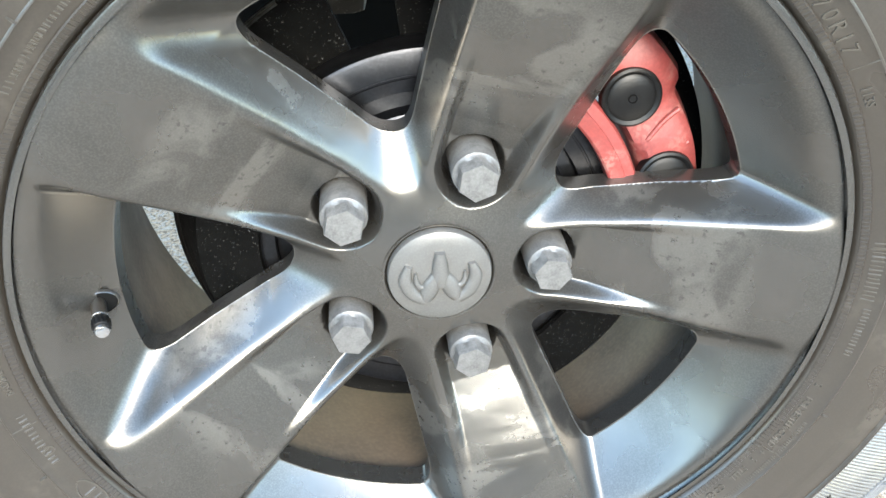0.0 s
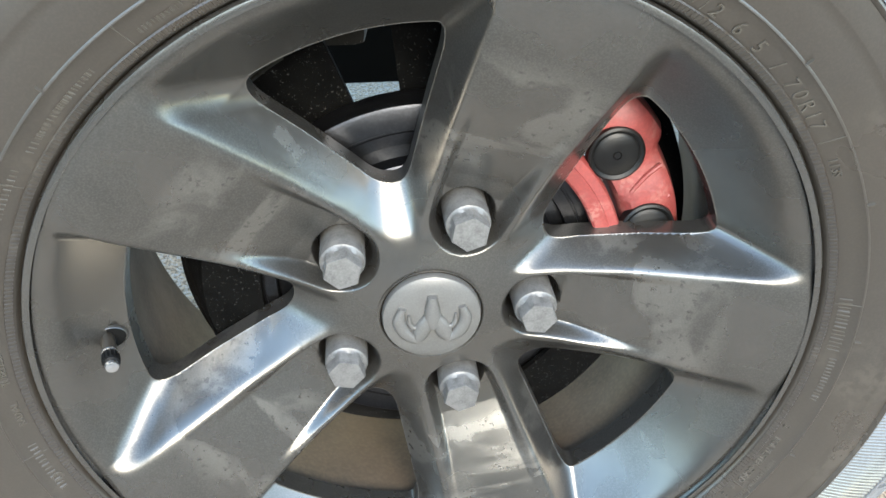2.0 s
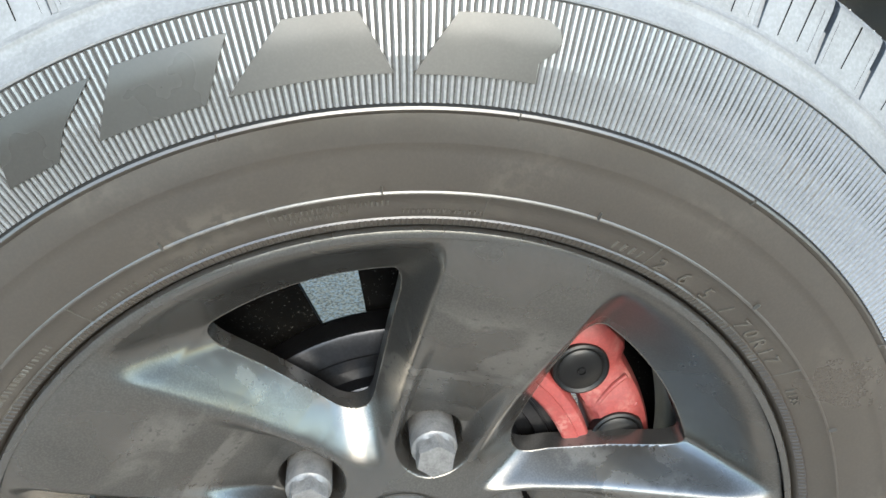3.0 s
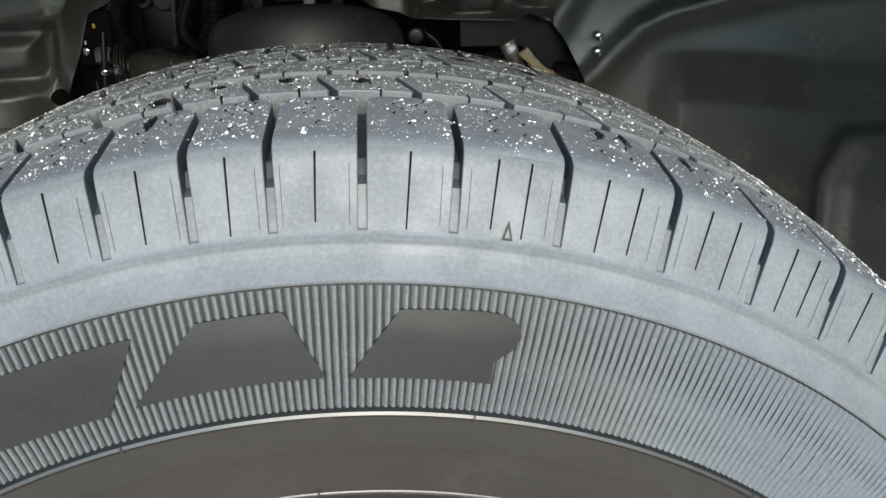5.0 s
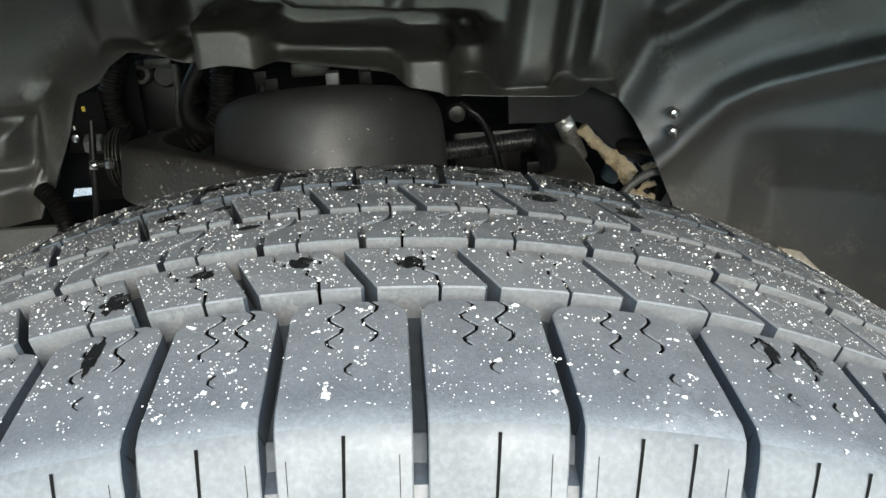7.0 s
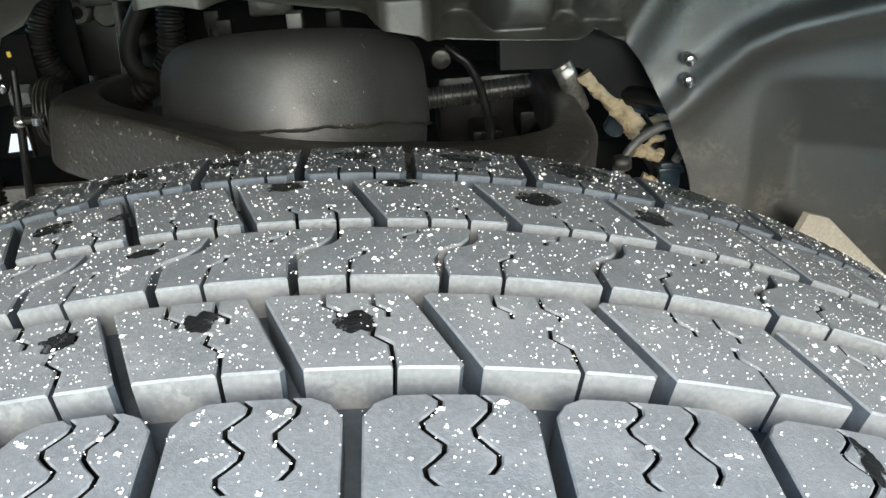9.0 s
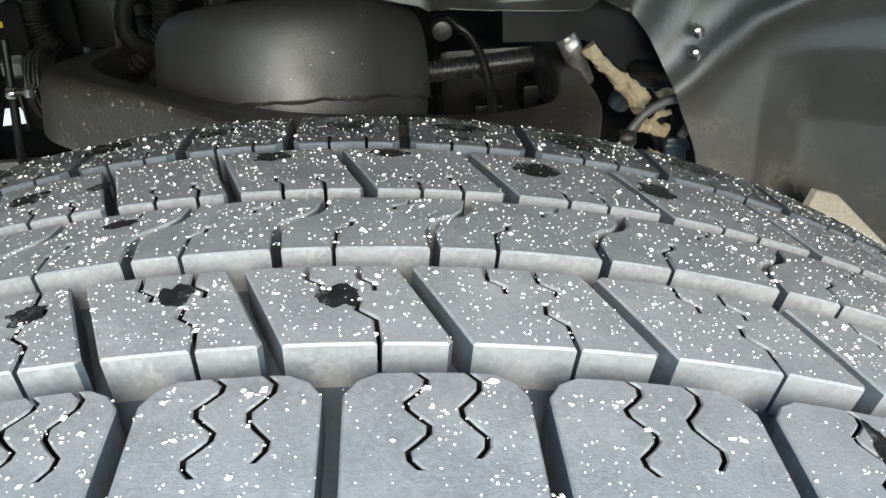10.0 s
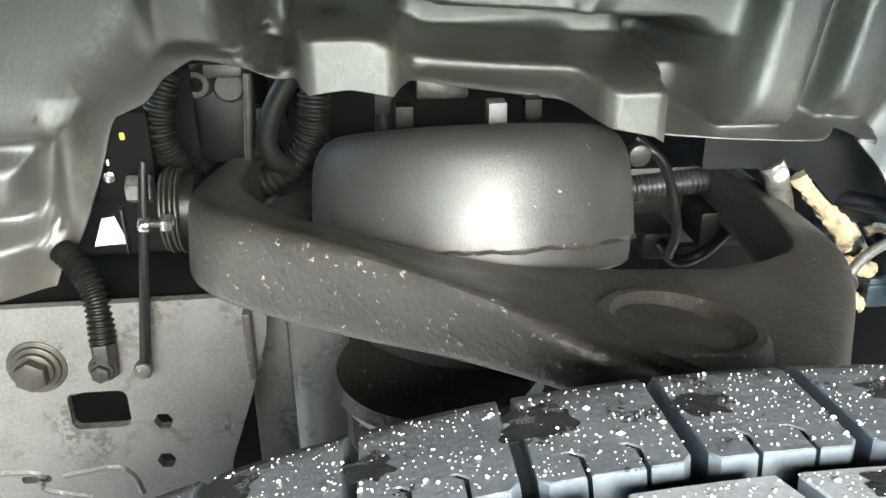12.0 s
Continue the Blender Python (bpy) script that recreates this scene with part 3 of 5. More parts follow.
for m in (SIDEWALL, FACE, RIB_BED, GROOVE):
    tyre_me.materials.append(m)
tyre = on_wheel(part("tyre", tyre_me, None, wheel, "dusty black all-terrain tyre"))


def ring_mesh(name, items, mat, parent, label="", lean=0.0):
    """Many small boxes on the sidewall, joined: (angle, half-angle, r0, r1, y at r0, y at r1, height)."""
    v, f = [], []
    for a, w, r0, r1, y0, y1, h in items:
        k2 = len(v)
        for r, y in ((r0, y0), (r1, y1)):
            for e, up in ((-w, 0.0004), (w * (lean - 0.38), -h), (w * (lean + 0.38), -h), (w, 0.0004)):
                t = radians(a) + e / r
                v.append((r * math.sin(t), y + up, r * math.cos(t)))
        for j in range(3):
            f.append((k2 + j, k2 + j + 1, k2 + j + 5, k2 + j + 4))
        f += [(k2 + 3, k2 + 2, k2 + 1, k2), (k2 + 4, k2 + 5, k2 + 6, k2 + 7)]
    me = bpy.data.meshes.new(name)
    me.from_pydata(v, [], f)
    ob = part(name, me, mat, None, label, smooth=False)
    ob["kind"] = "stuff"
    return on_wheel(under(ob, parent))


wall_y = lambda r: float(np.interp(r, [p[0] for p in tyre_line], [p[1] for p in tyre_line]))  # noqa: E731
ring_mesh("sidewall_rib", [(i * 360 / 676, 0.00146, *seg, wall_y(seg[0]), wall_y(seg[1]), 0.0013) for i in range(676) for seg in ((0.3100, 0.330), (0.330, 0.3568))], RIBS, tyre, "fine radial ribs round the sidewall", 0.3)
ring_mesh("bead_tooth", [(i * 360 / 560, 0.0008, 0.2462, 0.2500, -0.0326, -0.0346, 0.0006) for i in range(560)], SIDEWALL, tyre, "fine teeth round the bead")


# ---- tread blocks ----
def zigzag(deg, q0, q1, turns, swing, lean=0.0):
    """A wavy slit from q0 to q1, as (degrees, q) points."""
    out = []
    n = turns * 3
    for i in range(n + 1):
        f = i / n
        side = (0.0, 1.0, 0.85, 0.0, -1.0, -0.85)[i % 6]
        out.append((deg + lean * f + 0.5 * swing * side, q0 + (q1 - q0) * f))
    return out


def slit(path, half=0.068):
    """The two sides of a slit, in and out again."""
    there = [(a - half, q, 1) for a, q in path]
    back = [(a + half, q, 1) for a, q in reversed(path)]
    return there + back


def block_mesh(outline, depth=0.0108, bevel=0.0005):
    """A tread block from its outline in (degrees, q): extruded, its edges broken, cut finely enough to follow the tyre, and bent round it."""
    bm = bmesh.new()
    vs = [bm.verts.new((c[0] * K, c[1], 0)) for c in outline]
    cuts = np.array([(c[0] * K, c[1]) for c in outline if len(c) == 3] or [(9.0, 9.0)])
    face = bm.faces.new(vs)
    if face.normal.z < 0 or (bm.normal_update() or face.normal.z < 0):
        bmesh.ops.reverse_faces(bm, faces=[face])
    made = bmesh.ops.extrude_face_region(bm, geom=[face])
    top = [g for g in made["geom"] if isinstance(g, bmesh.types.BMFace)]
    for v in {v for f in top for v in f.verts}:
        v.co.z = 0.0
    for v in vs:
        v.co.z = -depth
    bmesh.ops.delete(bm, geom=[f for f in bm.faces if all(v.co.z < -depth / 2 for v in f.verts)], context="FACES")
    rim = [e for e in bm.edges if all(v.co.z > -1e-6 for v in e.verts)]
    bmesh.ops.bevel(bm, geom=rim, offset=bevel, segments=1, affect="EDGES", clamp_overlap=True)
    qs, xs = [v.co.y for v in bm.verts], [v.co.x for v in bm.verts]
    for low, high, step, no in ((min(qs), max(qs), 0.0045, (0, 1, 0)), (min(xs), max(xs), 0.009, (1, 0, 0))):
        c = low + step
        while c < high - step * 0.4:
            bmesh.ops.bisect_plane(bm, geom=[*bm.verts, *bm.edges, *bm.faces], plane_co=(c * no[0], c * no[1], 0), plane_no=no)
            c += step
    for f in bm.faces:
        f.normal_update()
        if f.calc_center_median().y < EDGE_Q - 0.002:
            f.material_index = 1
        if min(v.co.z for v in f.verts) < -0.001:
            # Walls facing round the tyre get the groove's shade as colour; slit walls near black.
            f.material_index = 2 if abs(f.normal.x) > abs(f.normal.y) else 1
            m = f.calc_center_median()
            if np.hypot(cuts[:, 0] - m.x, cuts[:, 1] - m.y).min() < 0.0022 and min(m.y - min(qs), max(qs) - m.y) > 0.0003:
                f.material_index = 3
    for v in bm.verts:
        v.co = tread_point(v.co.x / K, v.co.y, v.co.z)
    bmesh.ops.recalc_face_normals(bm, faces=bm.faces)
    return bm


# gaps between the outer shoulder blocks, in degrees from the top
near_gaps = [-35.2, -30.3, -25.2, -20.4, -15.4, -10.4, -5.5, -1.1, 3.85, 9.0, 15.1, 21.7, 27.9, 33.4, 38.3, 43.2]
pitches = random.Random(4)
GAPS = list(near_gaps)
while GAPS[-1] < 360 - 35.2 - 6.5:
    GAPS.append(GAPS[-1] + pitches.choice([4.5, 5.0, 5.5, 6.1]))
GAPS.append(360 - 35.2)
spots = []           # (degrees, q) at which grit may lie: one entry for each block


def tread_rows():
    """Outlines of all blocks: (row, outline, near)."""
    out = []
    for i in range(len(GAPS) - 1):
        a, b = GAPS[i], GAPS[i + 1]
        p = b - a
        near = i < len(near_gaps) - 1
        mid = (a + b) / 2
        # outer shoulder: square block, its inner corners rounded off, two wavy slits and one or two straight ones over the edge
        g = 0.25
        slits_in = [zigzag(mid - 0.10 * p, 0.0395, 0.0160, 4, 0.55), zigzag(mid + 0.16 * p, 0.0395, 0.0185, 3, 0.55)] if near else []
        line = [(a + g, -0.0495), (b - g, -0.0495), (b - g, 0.0335), (b - g - 0.32, 0.0372), (b - g - 0.85, 0.0393)]
        for path in reversed(slits_in):
            line += slit(path)[::-1]
        line += [(a + g + 0.85, 0.0393), (a + g + 0.32, 0.0372), (a + g, 0.0335)]
        out.append((1, line, near, (a + g, b - g, -0.012, 0.036, 0.0)))
        # second rib: leaning blocks
        o0, o1, lean, g = a + 0.66 * p, b + 0.66 * (GAPS[i + 2] - b if i + 2 < len(GAPS) else 5), -1.5, 0.27
        m2 = o0 + 0.5 * (o1 - o0)
        outer = slit([(m2 + 0.3, 0.0478), (m2 + 0.2, 0.056), (m2 - 0.35, 0.0595), (m2 - 0.3, 0.063)]) if near else []
        inner = [slit([(m2 + d, 0.0768), (m2 + d + 0.05, 0.0715), (m2 + d + 0.5, 0.0690), (m2 + d + 0.5, 0.0665)]) for d in (-1.9, -0.35)] if near else []
        line = [(o0 + g, 0.0478), *outer, (o1 - g - 0.12, 0.0478), (o1 - g, 0.0492), (o1 - g + lean, 0.0768)]
        for path in reversed(inner):
            line += path[::-1]
        line += [(o0 + g + lean + 0.15, 0.0768), (o0 + g + lean, 0.0755)]
        out.append((2, line, near, (o0 + g, o1 - g, 0.0490, 0.0755, lean)))
        # middle rib: blocks parted by a hooked groove
        o0, o1, g = a + 0.57 * p, b + 0.57 * (GAPS[i + 2] - b if i + 2 < len(GAPS) else 5), 0.17
        hook = [(0, 0.0848), (-0.1, 0.0945), (0.12, 0.0985), (0.45, 0.1005), (1.0, 0.1030), (1.3, 0.1065), (1.45, 0.1128)]
        m3 = o0 + 0.36 * (o1 - o0)
        outer = slit([(m3, 0.0848), (m3 + 0.05, 0.094), (m3 + 0.5, 0.0965), (m3 + 0.55, 0.099)]) if near else []
        inner = slit([(m3 + 2.6, 0.1128), (m3 + 2.5, 0.1092), (m3 + 2.0, 0.1075), (m3 + 1.95, 0.1055)]) if near else []
        line = [(o0 + g, 0.0848), *outer, *[(o1 - g + d, q) for d, q in hook], *inner[::-1], *[(o0 + g + d, q) for d, q in reversed(hook[1:])]]
        out.append((3, line, near, (o0 + g + 0.6, o1 - g + 0.4, 0.0860, 0.1118, 0.8)))
        # fourth rib
        o0, o1, lean, g = a + 0.16 * p, b + 0.16 * (GAPS[i + 2] - b if i + 2 < len(GAPS) else 5), -1.45, 0.27
        m4 = o0 + 0.36 * (o1 - o0)
        outer = [slit([(m4 + d, 0.1182), (m4 + d - 0.1, 0.1245), (m4 + d - 0.4, 0.1265), (m4 + d - 0.4, 0.129)]) for d in (0, 1.55)] if near else []
        line = [(o0 + g, 0.1182)]
        for path in outer:
            line += path
        line += [(o1 - g - 0.1, 0.1182), (o1 - g, 0.1195), (o1 - g + lean, 0.1518), (o0 + g + lean + 0.1, 0.1518), (o0 + g + lean, 0.1506)]
        out.append((4, line, near, (o0 + g, o1 - g, 0.1195, 0.1508, lean)))
        # inner shoulder
        o0, o1, g = a + 0.44 * p, b + 0.44 * (GAPS[i + 2] - b if i + 2 < len(GAPS) else 5), 0.24
        m5 = (o0 + o1) / 2
        outer = [slit([(m5 + d, 0.1582), (m5 + d, 0.165), (m5 + d - 0.3, 0.167)]) for d in (-0.75, 0.85)] if near else []
        line = [(o0 + g + 0.25, 0.1582)]
        for path in outer:
            line += path
        line += [(o1 - g - 0.3, 0.1582), (o1 - g, 0.1605), (o1 - g, 0.2250), (o0 + g, 0.2250), (o0 + g, 0.1602)]
        out.append((5, line, near, (o0 + g, o1 - g, 0.1600, 0.1910, 0.0)))
    return out


far_bm = []
for row, line, near, area in tread_rows():
    if near:
        # Row 5 is damp and also coloured for the shade under the fender.
        ob = part("tread_block", block_mesh(line), DAMP_SHADED if row == 5 else TREAD if row < 3 else TREAD_INNER)
        # The inner row's street-facing walls take the shaded groove colour too.
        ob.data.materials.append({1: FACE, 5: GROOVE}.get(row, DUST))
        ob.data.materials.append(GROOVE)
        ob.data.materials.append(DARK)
        on_wheel(under(ob, tyre))
        spots.append(area)
    else:
        far_bm.append((line, row))


def far_blocks():
    """The blocks on the hidden part of the tyre, plainer and joined."""
    v, f = [], []
    for line, row in far_bm:
        q0, q1 = min(q for _, q in line), max(q for _, q in line)
        lo, hi = [a for a, q in line if q == q0], [a for a, q in line if q == q1]
        n, k2 = 5, len(v)
        for j in range(n + 1):
            t = j / n
            q = q0 + (q1 - q0) * t
            for a in (min(lo) + (min(hi) - min(lo)) * t, max(lo) + (max(hi) - max(lo)) * t):
                v += [tuple(tread_point(a, q, 0)), tuple(tread_point(a, q, -0.0088))]
        for j in range(n):
            b = k2 + 4 * j
            f += [(b, b + 2, b + 6, b + 4), (b, b + 4, b + 5, b + 1), (b + 2, b + 3, b + 7, b + 6)]
        f += [(k2, k2 + 1, k2 + 3, k2 + 2), (k2 + 4 * n, k2 + 4 * n + 2, k2 + 4 * n + 3, k2 + 4 * n + 1)]
    me = bpy.data.meshes.new("far_tread")
    me.from_pydata(v, [], f)
    return me


ob = part("tread_pattern", far_blocks(), TREAD, None, "worn tread blocks", smooth=False)
ob["kind"] = "stuff"
on_wheel(under(ob, tyre))


# thin straight slits and grooves down the shoulder's face, laid on as strips coloured like their shade
def shoulder_slits():
    v, f = [], []
    r2 = random.Random(7)
    for i in range(len(near_gaps) - 1):
        a, b = GAPS[i], GAPS[i + 1]
        ends = [(a + b) / 2] if (b - a) < 5.3 else [a + 0.36 * (b - a), a + 0.66 * (b - a)]
        for e in ends:
            q0, q1 = -0.0155, -0.0425 + r2.uniform(-0.002, 0.004)
            k2, n = len(v), 8
            for j in range(n + 1):
                t = j / n
                w = 0.062 * (1 - 0.3 * t)
                for d in (-w, w):
                    v.append(tuple(tread_point(e + d - 0.12 * t, q0 + (q1 - q0) * t, 0.00025)))
            for j in range(n):
                f.append((k2 + 2 * j, k2 + 2 * j + 1, k2 + 2 * j + 3, k2 + 2 * j + 2))
        # hair-fine mould lines down the face
        for e in (a + 0.12 * (b - a), a + 0.86 * (b - a)) if i % 2 else (a + 0.84 * (b - a),):
            k2 = len(v)
            for q0 in (-0.020, -0.030, -0.0425):
                v += [tuple(tread_point(e - 0.012, q0, 0.0002)), tuple(tread_point(e + 0.012, q0, 0.0002))]
            f += [(k2, k2 + 1, k2 + 3, k2 + 2), (k2 + 2, k2 + 3, k2 + 5, k2 + 4)]
        # short hooked slits on the tread side of the block
        for e in [a + 0.52 * (b - a)] if (b - a) < 5.3 else [a + 0.38 * (b - a), a + 0.66 * (b - a)]:
            path = [(e + 0.10, 0.0085), (e - 0.12, 0.0064), (e - 0.10, 0.0048), (e + 0.16, 0.0030)]
            k2 = len(v)
            for (p0, q0) in path:
                v += [tuple(tread_point(p0 - 0.05, q0, 0.0003)), tuple(tread_point(p0 + 0.05, q0 - 0.0003, 0.0003))]
            for j in range(len(path) - 1):
                f.append((k2 + 2 * j, k2 + 2 * j + 1, k2 + 2 * j + 3, k2 + 2 * j + 2))
    me = bpy.data.meshes.new("slit")
    me.from_pydata(v, [], f)
    return me


ob = part("shoulder_slit", shoulder_slits(), DARK, None, "narrow flat strips coloured as the shade in slits", smooth=False)
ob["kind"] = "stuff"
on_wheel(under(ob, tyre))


def in_block(r2, area):
    a0, a1, q0, q1, lean = area
    f = r2.random()
    q = q0 + (q1 - q0) * f
    return a0 + lean * f + (a1 - a0) * r2.random(), q


def grit_mesh(count):
    """White grit lying on the tread, joined."""
    r2 = random.Random(21)
    v, f = [], []
    clump = []
    for n in range(count):
        a, q = in_block(r2, spots[int(r2.random() * len(spots))])
        more = 1.0
        if clump:
            a, q = clump.pop()
            more = 1.45
        elif q < 0.045 and r2.random() < 0.05:
            clump = [(a + r2.gauss(0, 0.13), q + r2.gauss(0, 0.0009)) for _ in range(r2.randint(2, 9))]
        if q < -0.008 and r2.random() < 0.7:
            continue
        size = more * (0.00011 + 0.00021 * r2.random() ** 2 if r2.random() < 0.88 else 0.00026 + 0.00058 * r2.random() ** 3)
        p = tread_point(a, q, size * 0.3)
        r, y, nr, ny = tread_line(q)
        t = radians(a)
        up = Vector((nr * math.sin(t), ny, nr * math.cos(t)))
        side = Vector((math.cos(t), 0, -math.sin(t)))
        out = up.cross(side)
        s1, s2, turn = size * r2.uniform(0.7, 1.5), size * r2.uniform(0.7, 1.3), r2.uniform(0, 3.1)
        e1, e2 = side * math.cos(turn) + out * math.sin(turn), out * math.cos(turn) - side * math.sin(turn)
        k2 = len(v)
        v += [tuple(w) for w in (p + up * size * 0.75, p + e1 * s1, p + (e1 * 0.5 + e2 * 0.9) * s2, p - e1 * s1 * 0.8, p - e2 * s2, p - up * size * 0.5)]
        for i in range(4):
            i1, i2 = k2 + 1 + i, k2 + 1 + (i + 1) % 4
            f += [(k2, i1, i2), (k2 + 5, i2, i1)]
    me = bpy.data.meshes.new("grit")
    me.from_pydata(v, [], f)
    return me


grit = part("grit", grit_mesh(15000), GRIT, smooth=False)
tagged(on_wheel(grit), "white grit scattered over the tyre tread", "grit", kind="stuff")


def wet_patch(a, q, w, h, seed):
    """A thin dark wet film of uneven outline on the tread."""
    bm = bmesh.new()
    r2 = random.Random(seed)
    mid = bm.verts.new(tread_point(a, q, 0.0003))
    ring = []
    for i in range(72):
        t = 2 * math.pi * i / 72
        k2 = 0.85 + 0.4 * noise.noise(Vector((math.cos(t) * 1.6, math.sin(t) * 1.6, seed * 3.1))) + 0.16 * noise.noise(Vector((math.cos(t) * 4, math.sin(t) * 4, seed * 1.7))) + 0.07 * noise.noise(Vector((math.cos(t) * 11, math.sin(t) * 11, seed * 2.3)))
        ring.append(bm.verts.new(tread_point(a + w * k2 * math.cos(t), q + h * k2 * math.sin(t), 0.00012)))
    for i in range(72):
        bm.faces.new((mid, ring[i], ring[(i + 1) % 72]))
    bmesh.ops.recalc_face_normals(bm, faces=bm.faces)
    return bm


patches = [(3.9, 0.064, 0.8, 0.0045), (-0.9, 0.068, 0.65, 0.0045), (-5.2, 0.067, 0.7, 0.004), (-8.6, 0.058, 0.7, 0.008), (-8.2, 0.027, 0.35, 0.011), (18.2, 0.030, 0.35, 0.008), (19.9, 0.030, 0.35, 0.008),
           (0.6, 0.146, 0.9, 0.004), (5.4, 0.147, 0.9, 0.004), (11.5, 0.140, 1.2, 0.007), (16.5, 0.138, 1.0, 0.008), (-8.8, 0.138, 0.9, 0.006), (3.6, 0.178, 1.3, 0.007), (-6.0, 0.136, 0.6, 0.003), (8.8, 0.178, 1.2, 0.006), (-4.0, 0.106, 0.7, 0.003), (24.0, 0.028, 0.4, 0.010),
           (-22.0, 0.176, 1.0, 0.008), (-17.2, 0.182, 1.2, 0.010), (-12.6, 0.176, 0.9, 0.006), (-7.6, 0.180, 1.3, 0.009), (-2.6, 0.178, 1.0, 0.006), (14.5, 0.178, 1.8, 0.010), (20.5, 0.180, 1.7, 0.010)]
for i, (a, q, w, h) in enumerate(patches):
    ob = part("wet_patch", wet_patch(a, q, w, h, i), WET)
    tagged(on_wheel(ob), "small dark wet patch on the tyre tread", "wet patch", "wet patches on the tread")


# ---- raised writing and shapes on the sidewall ----
def polar_sheet(loops, deg, radius, height=0.0009):
    """A flat outline (across, outward) laid on the sidewall round deg and radius, raised."""
    bm = bmesh.new()
    edges = []
    for loop in loops:
        vs = [bm.verts.new((x, z, 0)) for x, z in loop]
        edges += [bm.edges.new((a, b)) for a, b in zip(vs, vs[1:] + vs[:1])]
    bmesh.ops.triangle_fill(bm, use_beauty=True, edges=edges)
    zs, xs = [v.co.y for v in bm.verts], [v.co.x for v in bm.verts]
    for low, high, step, no in ((min(zs), max(zs), 0.004, (0, 1, 0)), (min(xs), max(xs), 0.006, (1, 0, 0))):
        c = low + step
        while c < high:
            bmesh.ops.bisect_plane(bm, geom=[*bm.verts, *bm.edges, *bm.faces], plane_co=(c * no[0], c * no[1], 0), plane_no=no)
            c += step
    made = bmesh.ops.extrude_face_region(bm, geom=list(bm.faces))
    for v in [g for g in made["geom"] if isinstance(g, bmesh.types.BMVert)]:
        v.co.z = 1.0
    for v in bm.verts:
        r = radius + v.co.y
        a = radians(deg) + v.co.x / radius
        v.co = Vector((r * math.sin(a), wall_y(r) - height * v.co.z + 0.0003 * (1 - v.co.z), r * math.cos(a)))
    bmesh.ops.recalc_face_normals(bm, faces=bm.faces)
    return bm


def side_mark(name, bm, label="", mat=None):
    return on_wheel(under(part(name, bm, mat or LETTER, None, label), tyre))


# the maker's mark as plain raised shapes, leaning blocks of its size
for deg, shape in (
        (8.3, [(-0.0315, -0.0136), (-0.0129, 0.0124), (0.0160, 0.0136), (0.0250, 0.0132), (0.0305, 0.0100), (0.0322, 0.0055), (0.0300, 0.0005), (0.0237, -0.0050), (0.0239, -0.0137)]),
        (-4.5, [(-0.0387, -0.0137), (-0.0093, 0.0125), (0.0210, 0.0128), (0.0348, -0.0130)]),
        (-16.0, [(-0.0320, -0.0133), (-0.0129, 0.0122), (0.0354, 0.0115), (0.0188, -0.0144)]),
        (-25.0, [(-0.0264, -0.0130), (-0.0227, -0.0024), (-0.0350, 0.0135), (0.0301, 0.0114), (0.0093, -0.0030), (-0.0002, -0.0137)]),
        (128.5, [(-0.0300, -0.0130), (0.0180, -0.0130), (0.0330, 0.0130), (-0.0060, 0.0130)])):
    side_mark("raised_shape", polar_sheet([shape], deg, 0.3358, 0.0018), "smooth raised shape of the maker's mark")


def words(text, size):
    """Flat outlines of a text as a mesh, with Blender's own font."""
    curve = bpy.data.curves.new("words", "FONT")
    curve.body, curve.size, curve.align_x, curve.resolution_u = text, size, "CENTER", 3
    ob = new("words", curve)
    me = bpy.data.meshes.new_from_object(ob.evaluated_get(bpy.context.evaluated_depsgraph_get()))
    bpy.data.objects.remove(ob)
    bpy.data.curves.remove(curve)
    return me


def text_mark(text, deg, radius, size, flip=False, height=0.0010):
    bm = bmesh.new()
    me = words(text, size)
    bm.from_mesh(me)
    bpy.data.meshes.remove(me)
    bmesh.ops.remove_doubles(bm, verts=bm.verts, dist=1e-5)
    made = bmesh.ops.extrude_face_region(bm, geom=list(bm.faces))
    for v in [g for g in made["geom"] if isinstance(g, bmesh.types.BMVert)]:
        v.co.z = 1.0
    for v in bm.verts:
        x, z = (-v.co.x, -v.co.y) if flip else (v.co.x, v.co.y)
        r, a = radius + z, radians(deg) + x / radius
        v.co = Vector((r * math.sin(a), wall_y(r) - height * v.co.z + 0.0003 * (1 - v.co.z), r * math.cos(a)))
    bmesh.ops.recalc_face_normals(bm, faces=bm.faces)
    return side_mark("raised_writing", bm, "small raised moulded writing", PRINT)


for mark, deg in (("2", 32.6), ("6", 36.2), ("5", 39.8), ("/", 43.4), ("7", 46.6), ("0", 48.5), ("R", 50.4), ("1", 52.1), ("7", 53.8)):
    text_mark(mark, deg, 0.2520, 0.0110)
text_mark("113S", 60.8, 0.2530, 0.0068)
text_mark("DOT", 222.9, 0.2520, 0.0100)
for mark, deg in (("2", 107.9), ("POLYESTER", 113.6), ("CORD", 119.0), ("+", 122.4), ("2", 124.3), ("STEEL", 127.7), ("CORD", 132.6), ("SIDEWALL", 161.5)):
    text_mark(mark, deg, 0.2525, 0.0056)
text_mark("RADIAL", 265.8, 0.2540, 0.0054)
text_mark("TUBELESS", 273.5, 0.2540, 0.0054)


def oval(a, b, n=36):
    return [(a * math.cos(2 * math.pi * i / n), b * math.sin(2 * math.pi * i / n)) for i in range(n)]


side_mark("moulded_ring", polar_sheet([oval(0.0150, 0.0056), oval(0.0142, 0.0049)], 243.2, 0.2562, 0.0008), "thin moulded oval", PRINT)
side_mark("moulded_ring", polar_sheet([oval(0.0260, 0.0056), oval(0.0252, 0.0049)], 232.6, 0.2562, 0.0008), "thin moulded oval", PRINT)
